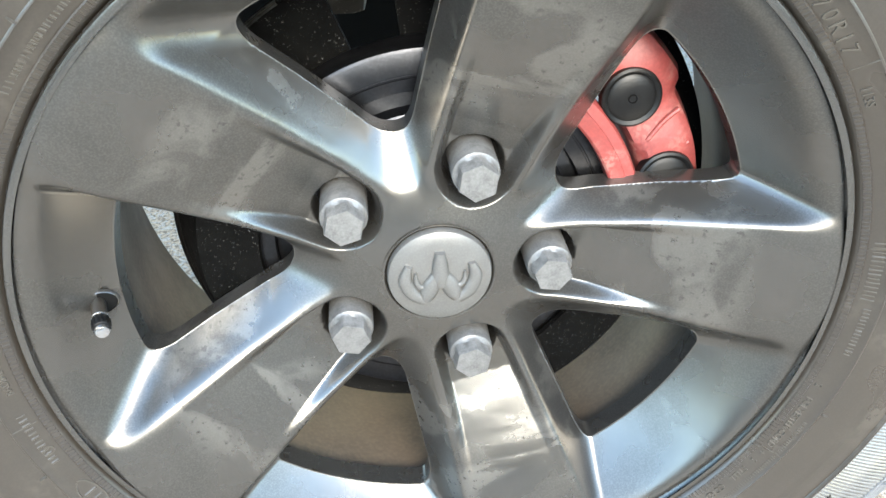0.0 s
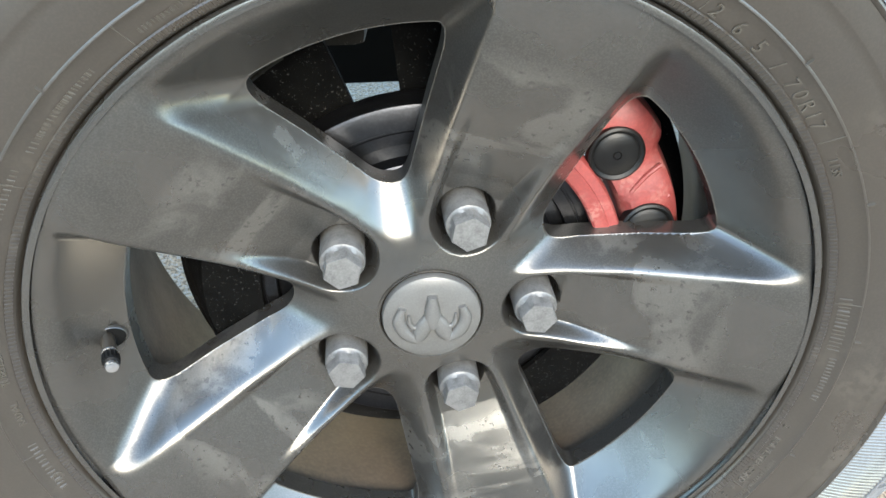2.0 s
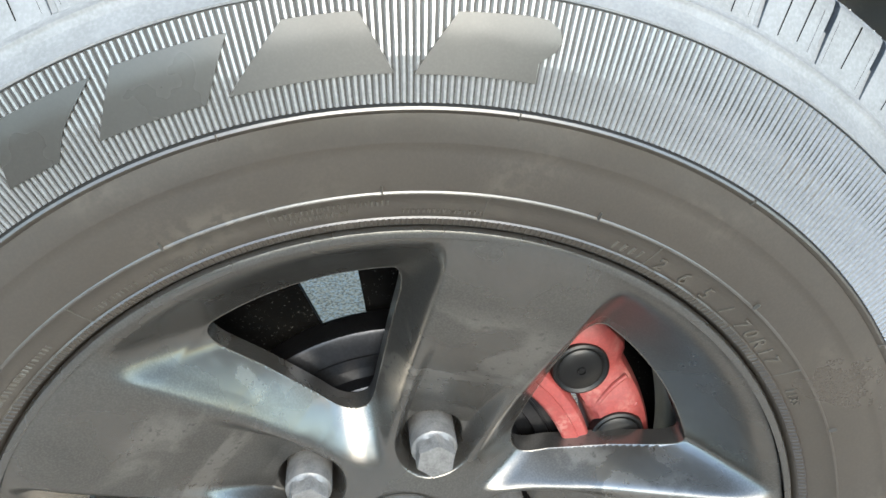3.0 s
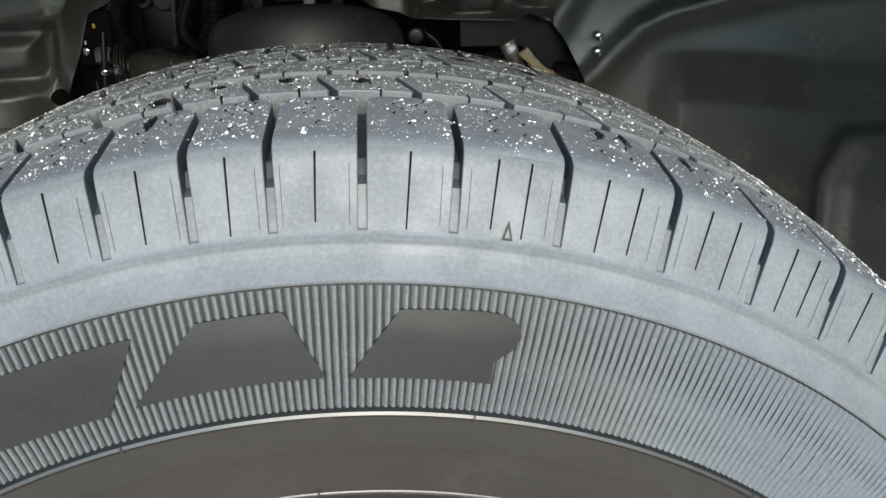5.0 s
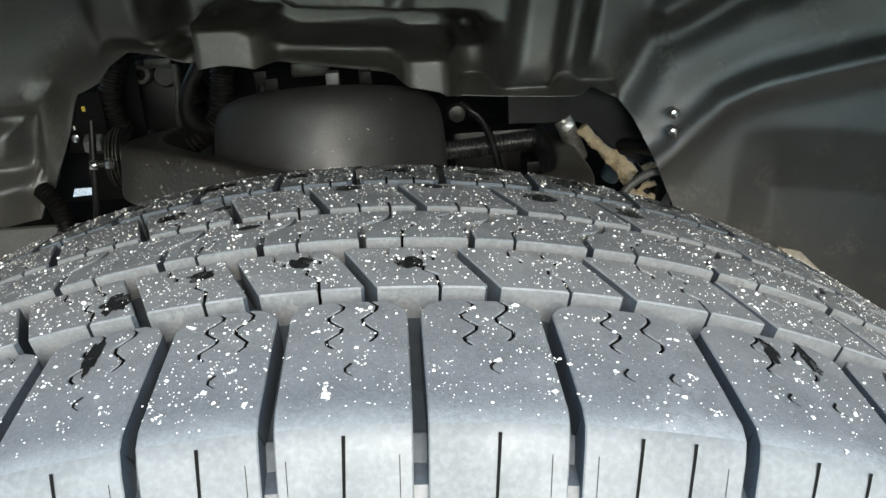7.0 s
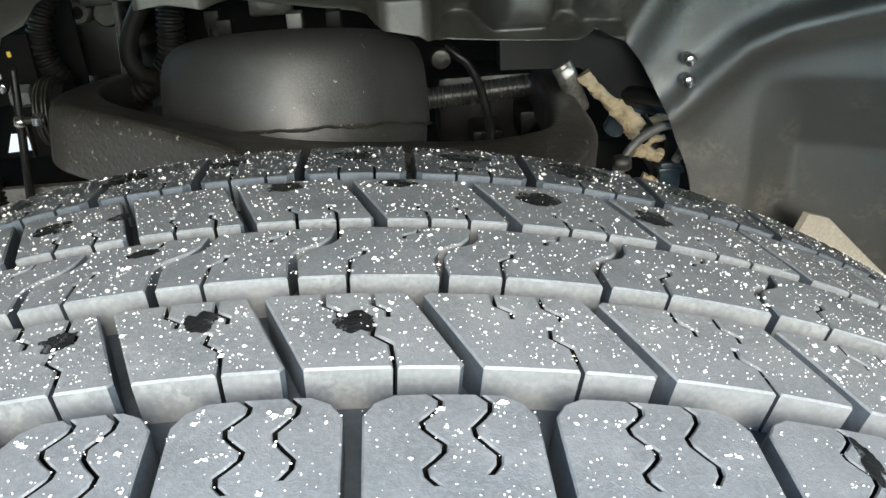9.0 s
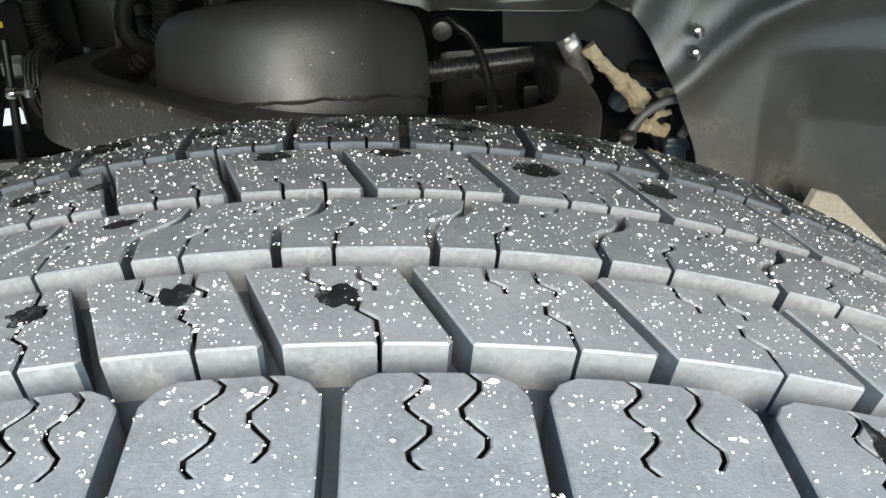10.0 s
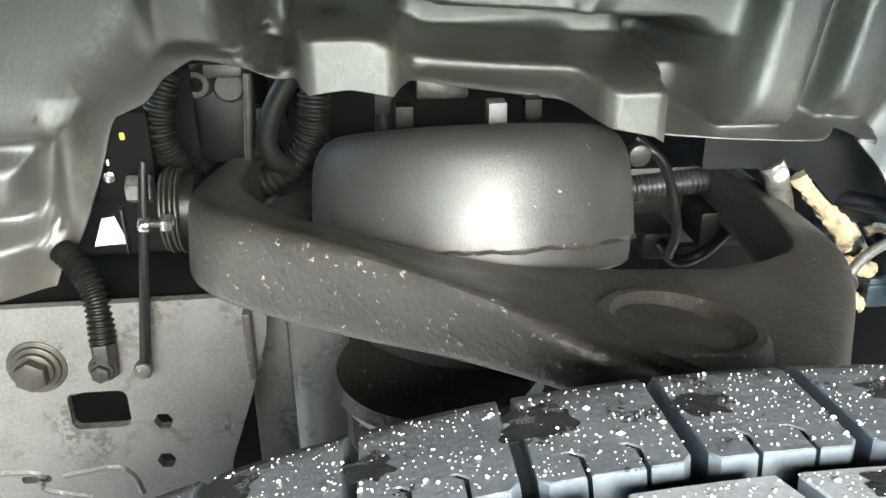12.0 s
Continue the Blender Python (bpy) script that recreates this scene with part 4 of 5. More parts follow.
side_mark("moulded_ring", polar_sheet([oval(0.0032, 0.0032), oval(0.0025, 0.0025)], 253.2, 0.2560, 0.0007), "thin moulded circle", PRINT)


def bars(deg, radius, count, step, tall, wide, seed):
    """Writing too small to read: a row of plain raised bars."""
    r2 = random.Random(seed)
    return [(deg + (i - count / 2) * step, wide * r2.uniform(0.5, 1.0), radius - tall / 2, radius + tall / 2 * r2.uniform(0.7, 1.0), wall_y(radius - tall / 2), wall_y(radius + tall / 2), 0.0006) for i in range(count)]


ring_mesh("small_print", [*bars(-5.0, 0.2605, 22, 0.55, 0.0032, 0.0011, 1), *bars(-6.5, 0.2562, 12, 0.55, 0.0028, 0.0009, 2), *bars(6.5, 0.2545, 16, 0.55, 0.0026, 0.0009, 3),
                         *bars(-22.0, 0.2555, 14, 0.6, 0.0030, 0.0010, 4), *bars(-30.0, 0.2555, 10, 0.6, 0.0030, 0.0010, 5), *bars(-45.0, 0.2560, 18, 0.6, 0.0032, 0.0011, 6), *bars(28.6, 0.2555, 4, 1.1, 0.0060, 0.0016, 7),
                         *bars(88.0, 0.2570, 14, 0.7, 0.0070, 0.0010, 9), *bars(98.0, 0.2590, 14, 0.6, 0.0040, 0.0010, 10), *bars(150.0, 0.2615, 60, 0.42, 0.0026, 0.0008, 11),
                         *bars(125.0, 0.2615, 50, 0.42, 0.0026, 0.0008, 12), *bars(232.4, 0.2560, 9, 1.05, 0.0066, 0.0014, 13), *bars(242.6, 0.2560, 4, 1.3, 0.0072, 0.0016, 14), *bars(256.0, 0.2575, 12, 0.8, 0.0045, 0.0012, 15),
                         *bars(38.0, 0.330, 18, 0.35, 0.0100, 0.0009, 16), *bars(284.0, 0.2575, 18, 0.7, 0.0036, 0.0010, 17), *bars(300.0, 0.2580, 14, 0.7, 0.0036, 0.0010, 18), *bars(312.0, 0.2560, 14, 0.7, 0.0036, 0.0010, 19)],
          PRINT, tyre, "small moulded print, too small to read")
# radial mould lines and nibs
ring_mesh("mould_line", [(a, 0.0005, 0.2515, 0.2655, wall_y(0.2515), wall_y(0.2655), 0.0007) for a in (-11.8, 10.8, -34.7, 56.6, 84.0, -58.0, 144.0, 121.4, 258.2, 31.0, 200.0)], PRINT, tyre, "thin radial mould lines")
ring_mesh("nib", [(a, 0.0004, 0.2660, 0.2700, wall_y(0.2660), wall_y(0.2700), 0.0022) for a in (0.0, 22.6, -22.5, 45.0, 67.5, 90.0, -45.0, -67.5, 112.0, 135.0, 157.0, 180.0, 205.0, 225.0, 250.0)]
          + [(a, 0.0004, 0.3054, 0.3089, wall_y(0.3054), wall_y(0.3089), 0.002) for a in (11.7, 35.0, -13.0, 58.0, 80.0, -36.0)], PRINT, tyre, "tiny rubber mould nibs")
tri_mark = polar_sheet([[(-0.0022, -0.003), (0.0022, -0.003), (0.0, 0.004)], [(-0.0010, -0.0021), (0.0010, -0.0021), (0.0, 0.0014)]], 0, 0.3000, 0.0008)
for v in tri_mark.verts:
    a, r = math.degrees(math.atan2(v.co.x, v.co.z)) * 0.3 / 0.409 + 12.1, math.hypot(v.co.x, v.co.z) - 0.300
    a = 12.1 + (a - 12.1) * 1.1
    v.co = tread_point(a, -0.0420 + 1.1 * r, 0.0007)
side_mark("wear_mark", tri_mark, "small raised triangle")


# ---- brake behind the spokes ----
disc = thing("brake_disc", (0, 0.07, HUB - 0.145), "grey cast iron brake disc with a machined face", "brake disc")
part("friction_ring", lathe([(0.104, 0.060), (0.105, 0.0575), (0.1130, 0.0570), (0.1135, 0.0580), (0.1145, 0.0580), (0.1150, 0.0570), (0.1290, 0.0575), (0.1310, 0.0585), (0.1320, 0.0610), (0.1320, 0.0810), (0.1310, 0.0825), (0.104, 0.083)], 160, at=(0, 0, HUB)), ROTOR, disc)
part("hat", lathe([(0.0, 0.050), (0.070, 0.050), (0.086, 0.051), (0.092, 0.054), (0.0945, 0.062), (0.104, 0.0635)], 128, at=(0, 0, HUB)), ROTOR, disc, "rust-tinged disc hat")
shield = thing("dust_shield", (0, 0.1, HUB - 0.1765), "black dust shield flecked with dirt, darkened further for shade", "dust shield")
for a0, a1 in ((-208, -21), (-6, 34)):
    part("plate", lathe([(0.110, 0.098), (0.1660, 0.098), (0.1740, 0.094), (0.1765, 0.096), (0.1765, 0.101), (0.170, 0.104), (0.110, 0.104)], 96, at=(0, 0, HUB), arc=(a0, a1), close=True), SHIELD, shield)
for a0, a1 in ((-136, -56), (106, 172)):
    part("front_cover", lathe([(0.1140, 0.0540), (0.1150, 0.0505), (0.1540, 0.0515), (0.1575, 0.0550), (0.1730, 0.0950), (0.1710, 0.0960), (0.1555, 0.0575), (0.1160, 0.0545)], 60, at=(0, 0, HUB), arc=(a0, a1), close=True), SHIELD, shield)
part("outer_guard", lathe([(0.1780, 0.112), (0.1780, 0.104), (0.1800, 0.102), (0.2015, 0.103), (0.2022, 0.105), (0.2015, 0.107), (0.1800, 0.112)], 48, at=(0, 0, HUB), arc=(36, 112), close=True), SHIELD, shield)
part("edge_roll", lathe([(0.1735, 0.094), (0.1752, 0.0925), (0.1765, 0.094), (0.1765, 0.098)], 96, at=(0, 0, HUB), arc=(-75, -30)), ALLOY, shield, "bright worn edge")


def caliper_body():
    prof = [(0.1420, 0.100), (0.1420, 0.060), (0.1450, 0.052), (0.1500, 0.050), (0.1810, 0.050), (0.1885, 0.054), (0.1915, 0.064), (0.1915, 0.100)]
    bm = lathe(prof, 56, at=(0, 0, HUB), arc=(34.0, 104.0), close=True)
    for v in bm.verts:
        a = math.degrees(math.atan2(v.co.x, v.co.z - HUB))
        r = math.hypot(v.co.x, v.co.z - HUB)
        if r > 0.165 and a > 56:
            k2 = 1 - 0.042 * min(1, (a - 56) / 2.5)
            v.co.x, v.co.z = v.co.x * k2, HUB + (v.co.z - HUB) * k2
        if v.co.y < 0.06 and r > 0.148:
            v.co.y += 0.0025 * math.sin(radians((a - 34) * 18))
    return bm


caliper = thing("brake_caliper", (0.17, 0.09, HUB - 0.05), "red painted brake caliper with two black piston caps", "brake caliper")
part("body", caliper_body(), CALIPER, caliper)
for a in (52.3, 76.0):
    x, z = 0.1570 * math.sin(radians(a)), HUB + 0.1570 * math.cos(radians(a))
    part("recess", lathe([(0.0150, 0.0460), (0.0175, 0.0445), (0.0190, 0.0455), (0.0195, 0.052)], 48, at=(x, 0, z)), BLACK, caliper, "black rubber ring")
    part("piston_cap", lathe([(0.0, 0.0440), (0.0022, 0.0440), (0.0026, 0.0432), (0.0030, 0.0440), (0.0130, 0.0440), (0.0152, 0.0455), (0.0155, 0.050)], 48, at=(x, 0, z)), BLACK, caliper, "round black cap")
part("rib", lathe([(0.1205, 0.0570), (0.1210, 0.044), (0.1225, 0.0425), (0.1310, 0.0415), (0.1315, 0.0425), (0.1375, 0.0435), (0.1390, 0.046), (0.1395, 0.0570)], 56, at=(0, 0, HUB), arc=(36, 102), close=True), CALIPER, caliper, "lighter red arched rib")
for a, r in ((61.5, 0.1785), (69.5, 0.1770)):
    p = [Vector((rr * math.sin(radians(aa)), 0.0500, HUB + rr * math.cos(radians(aa)))) for rr, aa in ((r - 0.026, a + 3.5), (r - 0.012, a + 1), (r, a))]
    part("ridge", tube(p, 0.0017, 8, 6), CALIPER, caliper)


# ---- wheel arch liner ----
def box_mask(x, z, x0, x1, z0, z1, soft):
    d = np.maximum(np.maximum(x0 - x, x - x1), np.maximum(z0 - z, z - z1))
    t = np.clip(0.5 - d / soft, 0, 1)
    return t * t * (3 - 2 * t)


def line_dist(x, z, pts):
    best = np.full(x.shape, 9.0)
    for (ax, az), (bx, bz) in zip(pts, pts[1:]):
        dx, dz = bx - ax, bz - az
        t = np.clip(((x - ax) * dx + (z - az) * dz) / (dx * dx + dz * dz), 0, 1)
        best = np.minimum(best, np.hypot(x - ax - t * dx, z - az - t * dz))
    return best


def bump_line(x, z, pts, w):
    return np.exp(-(line_dist(x, z, pts) / w) ** 2)


def channel(x, z, pts, half, soft):
    t = np.clip((half + soft - line_dist(x, z, pts)) / soft, 0, 1)
    return t * t * (3 - 2 * t)


EDGE_X = [-0.70, -0.30, -0.290, -0.273, -0.263, -0.252, -0.2460, -0.2390, -0.231, -0.223, -0.204, -0.193, -0.177, -0.147, -0.128, -0.102, -0.093, -0.051, -0.009, 0.018, 0.034, 0.060, 0.066, 0.072, 0.165, 0.180, 0.200, 0.213, 0.231, 0.250, 0.262, 0.268, 0.273, 0.70]
EDGE_Z = [0.64, 0.659, 0.665, 0.677, 0.700, 0.712, 0.722, 0.738, 0.760, 0.783, 0.791, 0.804, 0.814, 0.812, 0.805, 0.808, 0.809, 0.801, 0.794, 0.790, 0.786, 0.780, 0.775, 0.768, 0.764, 0.768, 0.760, 0.742, 0.706, 0.66, 0.6, 0.5, 0.425, 0.28]


def liner_relief(x, z):
    """How far the liner stands out towards the street."""
    f = 0.030 * box_mask(x, z, -0.117, -0.068, 0.800, 0.836, 0.008)
    f += 0.032 * box_mask(x, z, 0.031, 0.068, 0.760, 0.807, 0.008)
    f += 0.009 * box_mask(x, z, -0.066, 0.030, 0.780, 0.816, 0.016)
    f -= 0.052 * channel(x, z, [(-0.135, 0.822), (-0.13, 0.845), (-0.10, 0.856), (-0.07, 0.842), (-0.05, 0.829), (0.017, 0.824), (0.061, 0.820), (0.085, 0.819), (0.090, 0.812)], 0.0065, 0.007)
    f -= 0.034 * box_mask(x, z, 0.077, 0.103, 0.772, 0.818, 0.010)
    f += 0.016 * box_mask(x - 0.18 * (z - 0.766), z, 0.109, 0.145, 0.772, 1.2, 0.014)
    f -= 0.016 * box_mask(x - 0.18 * (z - 0.766), z, 0.151, 0.170, 0.772, 1.2, 0.012)
    f += 0.010 * box_mask(x + 0.05 * (z - 0.83), z, -0.190, -0.150, 0.822, 1.2, 0.014)
    f += 0.006 * bump_line(x, z, [(0.03, 0.835), (0.045, 0.86), (0.05, 0.95)], 0.005)
    # the rolled edge round the opening
    edge = z - np.interp(x, EDGE_X, EDGE_Z)
    free = (1 - box_mask(x, z, -0.122, -0.063, 0, 2, 0.008)) * (1 - box_mask(x, z, 0.026, 0.073, 0, 2, 0.008)) * box_mask(x, z, -0.125, 0.19, 0, 2, 0.02)
    f -= 0.012 * np.exp(-(edge / 0.012) ** 2) * free
    # the front part turns inwards beside the opening
    f -= 0.017 * bump_line(x, z, [(-0.275, 0.650), (-0.263, 0.700), (-0.246, 0.722), (-0.231, 0.760), (-0.215, 0.783), (-0.177, 0.806)], 0.024)
    f += 0.020 * box_mask(x, z, 0.070, 0.20, 0.735, 0.768, 0.008)
    f -= 0.012 * box_mask(x + 0.05 * (z - 0.83), z, -0.153, -0.141, 0.824, 1.2, 0.006)
    # pocket pressed into the front part
    f -= 0.020 * box_mask(x - 0.25 * (z - 0.75), z, -0.345, -0.256, 0.722, 0.776, 0.018)
    f += 0.012 * box_mask(x - 0.25 * (z - 0.75), z, -0.33, -0.272, 0.733, 0.765, 0.016)
    f += 0.008 * box_mask(x, z, -0.252, -0.238, 0.70, 0.79, 0.014)
    # folds on the rear part
    f += 0.010 * bump_line(x, z, [(0.215, 0.69), (0.245, 0.715), (0.280, 0.752), (0.305, 0.765), (0.42, 0.800), (0.6, 0.83)], 0.011)
    f -= 0.012 * bump_line(x, z, [(0.200, 0.75), (0.228, 0.80), (0.292, 0.836), (0.36, 0.86)], 0.016)
    f += 0.012 * bump_line(x, z, [(0.236, 0.820), (0.255, 0.828), (0.31, 0.86)], 0.010)
    f -= 0.014 * np.clip((0.73 - z) / 0.05, 0, 1) * np.clip((x - 0.29) / 0.03, 0, 1)
    f += 0.012 * bump_line(x, z, [(0.435, 0.50), (0.430, 0.62), (0.44, 0.66), (0.52, 0.70)], 0.009)
    return f


def liner_mesh():
    sec = spline([(-0.60, -0.045, 0), (-0.60, 0.18, 0), (-0.56, 0.34, 0), (-0.46, 0.43, 0), (-0.36, 0.465, 0), (-0.27, 0.475, 0), (-0.15, 0.476, 0), (0.0, 0.476, 0), (0.15, 0.476, 0), (0.23, 0.474, 0), (0.31, 0.455, 0),
                  (0.40, 0.405, 0), (0.48, 0.31, 0), (0.54, 0.15, 0), (0.56, -0.045, 0)], 30)
    line = []
    for a, b in zip(sec, sec[1:]):
        n = max(1, int((b - a).length / 0.0028))
        line += [a.lerp(b, i / n) for i in range(n)]
    X, Yb = np.array([p.x for p in line]), np.array([p.y for p in line])
    tx, ty = np.gradient(X), np.gradient(Yb)
    ln = np.hypot(tx, ty)
    nx, ny = ty / ln, -tx / ln
    low = np.interp(X, EDGE_X, EDGE_Z)
    low = np.where((Yb < 0.3), 0.28, low)
    S = np.linspace(0, 1, 150) ** 1.25
    win = np.hanning(31)
    calm = np.convolve(np.pad(low, 15, mode="edge"), win / win.sum(), mode="valid")
    near = np.clip(1 - S / 0.25, 0, 1)[None]
    Z = near * (low[:, None] + S[None] * (1.03 - low[:, None])) + (1 - near) * (calm[:, None] + S[None] * (1.03 - calm[:, None]))
    XX = np.repeat(X[:, None], Z.shape[1], 1)
    F = np.where(Yb[:, None] > 0.26, 1.35 * liner_relief(XX, Z), 0) + np.clip((Z - 0.90) / 0.13, 0, 1) ** 2 * 0.10 * (Yb[:, None] > 0.3)
    px, py = XX + nx[:, None] * F, Yb[:, None] + ny[:, None] * F
    front = np.stack([px, py, Z], -1)
    back = np.stack([px - nx[:, None] * 0.004, py - ny[:, None] * 0.004, Z], -1)
    n, m = Z.shape
    v = np.concatenate([front.reshape(-1, 3), back.reshape(-1, 3)])
    f = []
    for i in range(n - 1):
        for j in range(m - 1):
            a = i * m + j
            f.append((a, a + m, a + m + 1, a + 1))
            b = n * m + a
            f.append((b, b + 1, b + m + 1, b + m))
        a, b = i * m, n * m + i * m
        f.append((a + m, a, b, b + m))
    me = bpy.data.meshes.new("liner")
    me.from_pydata([tuple(p) for p in v], [], f)
    return me


liner = part("wheel_arch_liner", liner_mesh(), LINER, smooth=False)
liner.data.polygons.foreach_set("use_smooth", [True] * len(liner.data.polygons))
tagged(liner, "dark grey moulded plastic wheel arch liner", "liner", kind="structure")


def rounded(x0, x1, z0, z1, r, n=5):
    out = []
    for cx, cz, a0 in ((x1 - r, z1 - r, 0), (x0 + r, z1 - r, 90), (x0 + r, z0 + r, 180), (x1 - r, z0 + r, 270)):
        out += [(cx + r * math.cos(radians(a0 + 90 * i / n)), cz + r * math.sin(radians(a0 + 90 * i / n))) for i in range(n + 1)]
    return out


def circle(x, z, r, n=6, turn=0.0):
    return [(x + r * math.cos(2 * math.pi * i / n + turn), z + r * math.sin(2 * math.pi * i / n + turn)) for i in range(n)]


def xz_plane(y):
    """Carries an outline in (x, z) to the plane at y, its front towards the street."""
    return Matrix(((1, 0, 0, 0), (0, 0, -1, y), (0, 1, 0, 0), (0, 0, 0, 1)))


# ---- the truck's outside and underside, placed to shade the arch ----
def fender_panel():
    bm = bmesh.new()
    outer, inner = [], []
    n = 40
    for i in range(n + 1):
        a = radians(-105 + 210 * i / n)
        inner.append((0.575 * math.sin(a), 0.455 + 0.508 * math.cos(a)))
    loops = [(-1.15, inner[0][1]), *inner, (2.6, inner[-1][1]), (2.6, 1.35), (-1.0, 1.25), (-1.15, 0.9)]
    return outline_sheet([loops], 0.012, Matrix(((1, 0, 0, 0), (0, 0, -1, -0.085), (0, 1, 0, 0), (0, 0, 0, 1))))


truck = thing("pickup_body", (0, 0.8, GROUND), "grey painted pickup truck body over the wheel", "truck")
part("fender", fender_panel(), BODY, truck)
# Hood, far fender and cab side lie out of view, added to block light.
part("hood", block(-1.15, 1.0, -0.085, 1.85, 1.30, 1.36, 0.01), BODY, truck)
part("far_fender", block(-1.15, 2.6, 1.83, 1.85, 0.42, 1.30, 0.01), BODY, truck)
part("cab_side", block(1.0, 2.6, -0.10, -0.06, 1.33, 1.95, 0.02), BODY, truck)
# Near-black sheets added behind the arch; their colour holds its shade.
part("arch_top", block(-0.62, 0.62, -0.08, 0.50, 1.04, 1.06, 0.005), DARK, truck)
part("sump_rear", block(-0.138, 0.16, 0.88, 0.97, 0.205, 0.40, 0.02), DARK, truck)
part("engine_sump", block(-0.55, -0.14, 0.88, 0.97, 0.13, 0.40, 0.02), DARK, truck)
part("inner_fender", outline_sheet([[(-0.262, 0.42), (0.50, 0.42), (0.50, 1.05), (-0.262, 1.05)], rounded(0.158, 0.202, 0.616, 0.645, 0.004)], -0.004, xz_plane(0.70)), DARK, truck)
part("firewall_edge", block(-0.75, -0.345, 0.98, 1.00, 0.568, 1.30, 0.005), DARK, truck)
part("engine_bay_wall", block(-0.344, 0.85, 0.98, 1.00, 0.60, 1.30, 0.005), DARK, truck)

def ragged(points, r, seed, seg=14):
    bm = tube(points, r, seg, 12)
    for v in bm.verts:
        w = noise.noise_vector(v.co * 160 + Vector((seed, 0, 0))) + 0.5 * noise.noise_vector(v.co * 420 + Vector((0, seed, 0)))
        v.co += w * r * 0.5
    return bm


# ---- suspension ----
# the spring leans inwards at its top
SPRING_AT = Matrix.Translation((-0.0276, 0.478, 0.709)) @ Matrix.Rotation(radians(-19.5), 4, "X")
spring = thing("air_spring", (-0.0276, 0.46, 0.64), "black air spring with a rounded shell and torn film edge", "air spring")


def spring_part(name, bm, mat, label=""):
    bmesh.ops.transform(bm, matrix=SPRING_AT, verts=bm.verts)
    return part(name, bm, mat, spring, label)


def shell_mesh():
    """The drum's rounded shell, with shallow dents near its lower rim."""
    bm = lathe([(0.060, 0.0612), (0.0700, 0.0618), (0.0755, 0.0612), (0.0805, 0.0590), (0.0845, 0.0552), (0.0873, 0.0502), (0.0890, 0.0440), (0.0899, 0.0370), (0.0905, 0.0280), (0.0907, 0.0190), (0.0908, 0.0100), (0.0907, 0.0010)], 160, "Z")
    for v in bm.verts:
        a = math.atan2(v.co.x, v.co.y)
        low = max(0.0, 1 - v.co.z / 0.03)
        k2 = 1 - 0.012 * low * max(0.0, noise.noise(Vector((math.cos(a) * 7, math.sin(a) * 7, 3.0))))
        v.co.x, v.co.y = v.co.x * k2, v.co.y * k2
    return bm


def torn_film():
    """The ragged lower edge of the film, curling outwards here and there."""
    bm = bmesh.new()
    n = 260
    rows = []
    for k2 in range(4):
        f = k2 / 3
        row = []
        for i in range(n):
            t = 2 * math.pi * i / n
            w = noise.noise(Vector((math.cos(t) * 5, math.sin(t) * 5, 1)))
            w2 = noise.noise(Vector((math.cos(t) * 17, math.sin(t) * 17, 4)))
            r = 0.0906 + f * f * (0.0012 + 0.0042 * max(0.0, w + 0.4 * w2))
            row.append(bm.verts.new((r * math.sin(t), r * math.cos(t), 0.0022 - f * (0.0026 - 0.0018 * w - 0.0014 * w2))))
        rows.append(row)
    for p, q2 in zip(rows, rows[1:]):
        for i in range(n):
            bm.faces.new((p[i], q2[i], q2[(i + 1) % n], p[(i + 1) % n]))
    bmesh.ops.recalc_face_normals(bm, faces=bm.faces)
    return bm


spring_part("shell", shell_mesh(), SPRING)
spring_part("top_plate", lathe([(0.0, 0.0595), (0.058, 0.0595), (0.061, 0.0605)], 64, "Z"), DARK, "black top plate")
spring_part("torn_film", torn_film(), ARM, "ragged lower edge of the film")
spring_part("lower_band", lathe([(0.0890, 0.002), (0.0885, -0.004), (0.0872, -0.0125), (0.0850, -0.0140), (0.078, -0.0150), (0.074, -0.060)], 128, "Z"), SPRING)

arm = thing("control_arm", (0.03, 0.34, 0.66), "black coated upper control arm with a ball joint cup", "suspension arm")
# three edges of the arm, from its front pivot round the ball joint to its rear pivot
ARM_FOOT = spline([(-0.178, 0.560, 0.700), (-0.180, 0.470, 0.716), (-0.176, 0.420, 0.722), (-0.160, 0.390, 0.7235), (-0.130, 0.372, 0.720), (-0.095, 0.350, 0.7205), (-0.055, 0.318, 0.7265), (-0.015, 0.283, 0.730),
                   (0.035, 0.272, 0.712), (0.085, 0.292, 0.690), (0.125, 0.335, 0.672), (0.163, 0.410, 0.660), (0.172, 0.500, 0.665), (0.174, 0.580, 0.668)], 8)
ARM_CREASE = spline([(-0.178, 0.560, 0.738), (-0.180, 0.475, 0.752), (-0.172, 0.425, 0.758), (-0.150, 0.392, 0.763), (-0.115, 0.363, 0.764), (-0.077, 0.335, 0.763), (-0.043, 0.307, 0.760), (-0.012, 0.286, 0.752),
                     (0.035, 0.276, 0.740), (0.083, 0.296, 0.727), (0.122, 0.340, 0.718), (0.171, 0.425, 0.711), (0.176, 0.500, 0.712), (0.177, 0.580, 0.712)], 8)
ARM_BACK = spline([(-0.150, 0.570, 0.738), (-0.152, 0.490, 0.752), (-0.147, 0.450, 0.757), (-0.130, 0.418, 0.758), (-0.105, 0.397, 0.756), (-0.070, 0.387, 0.748), (-0.030, 0.384, 0.739), (0.005, 0.385, 0.734),
                   (0.050, 0.390, 0.729), (0.090, 0.403, 0.722), (0.122, 0.418, 0.719), (0.142, 0.438, 0.719), (0.150, 0.500, 0.720), (0.152, 0.580, 0.718)], 8)


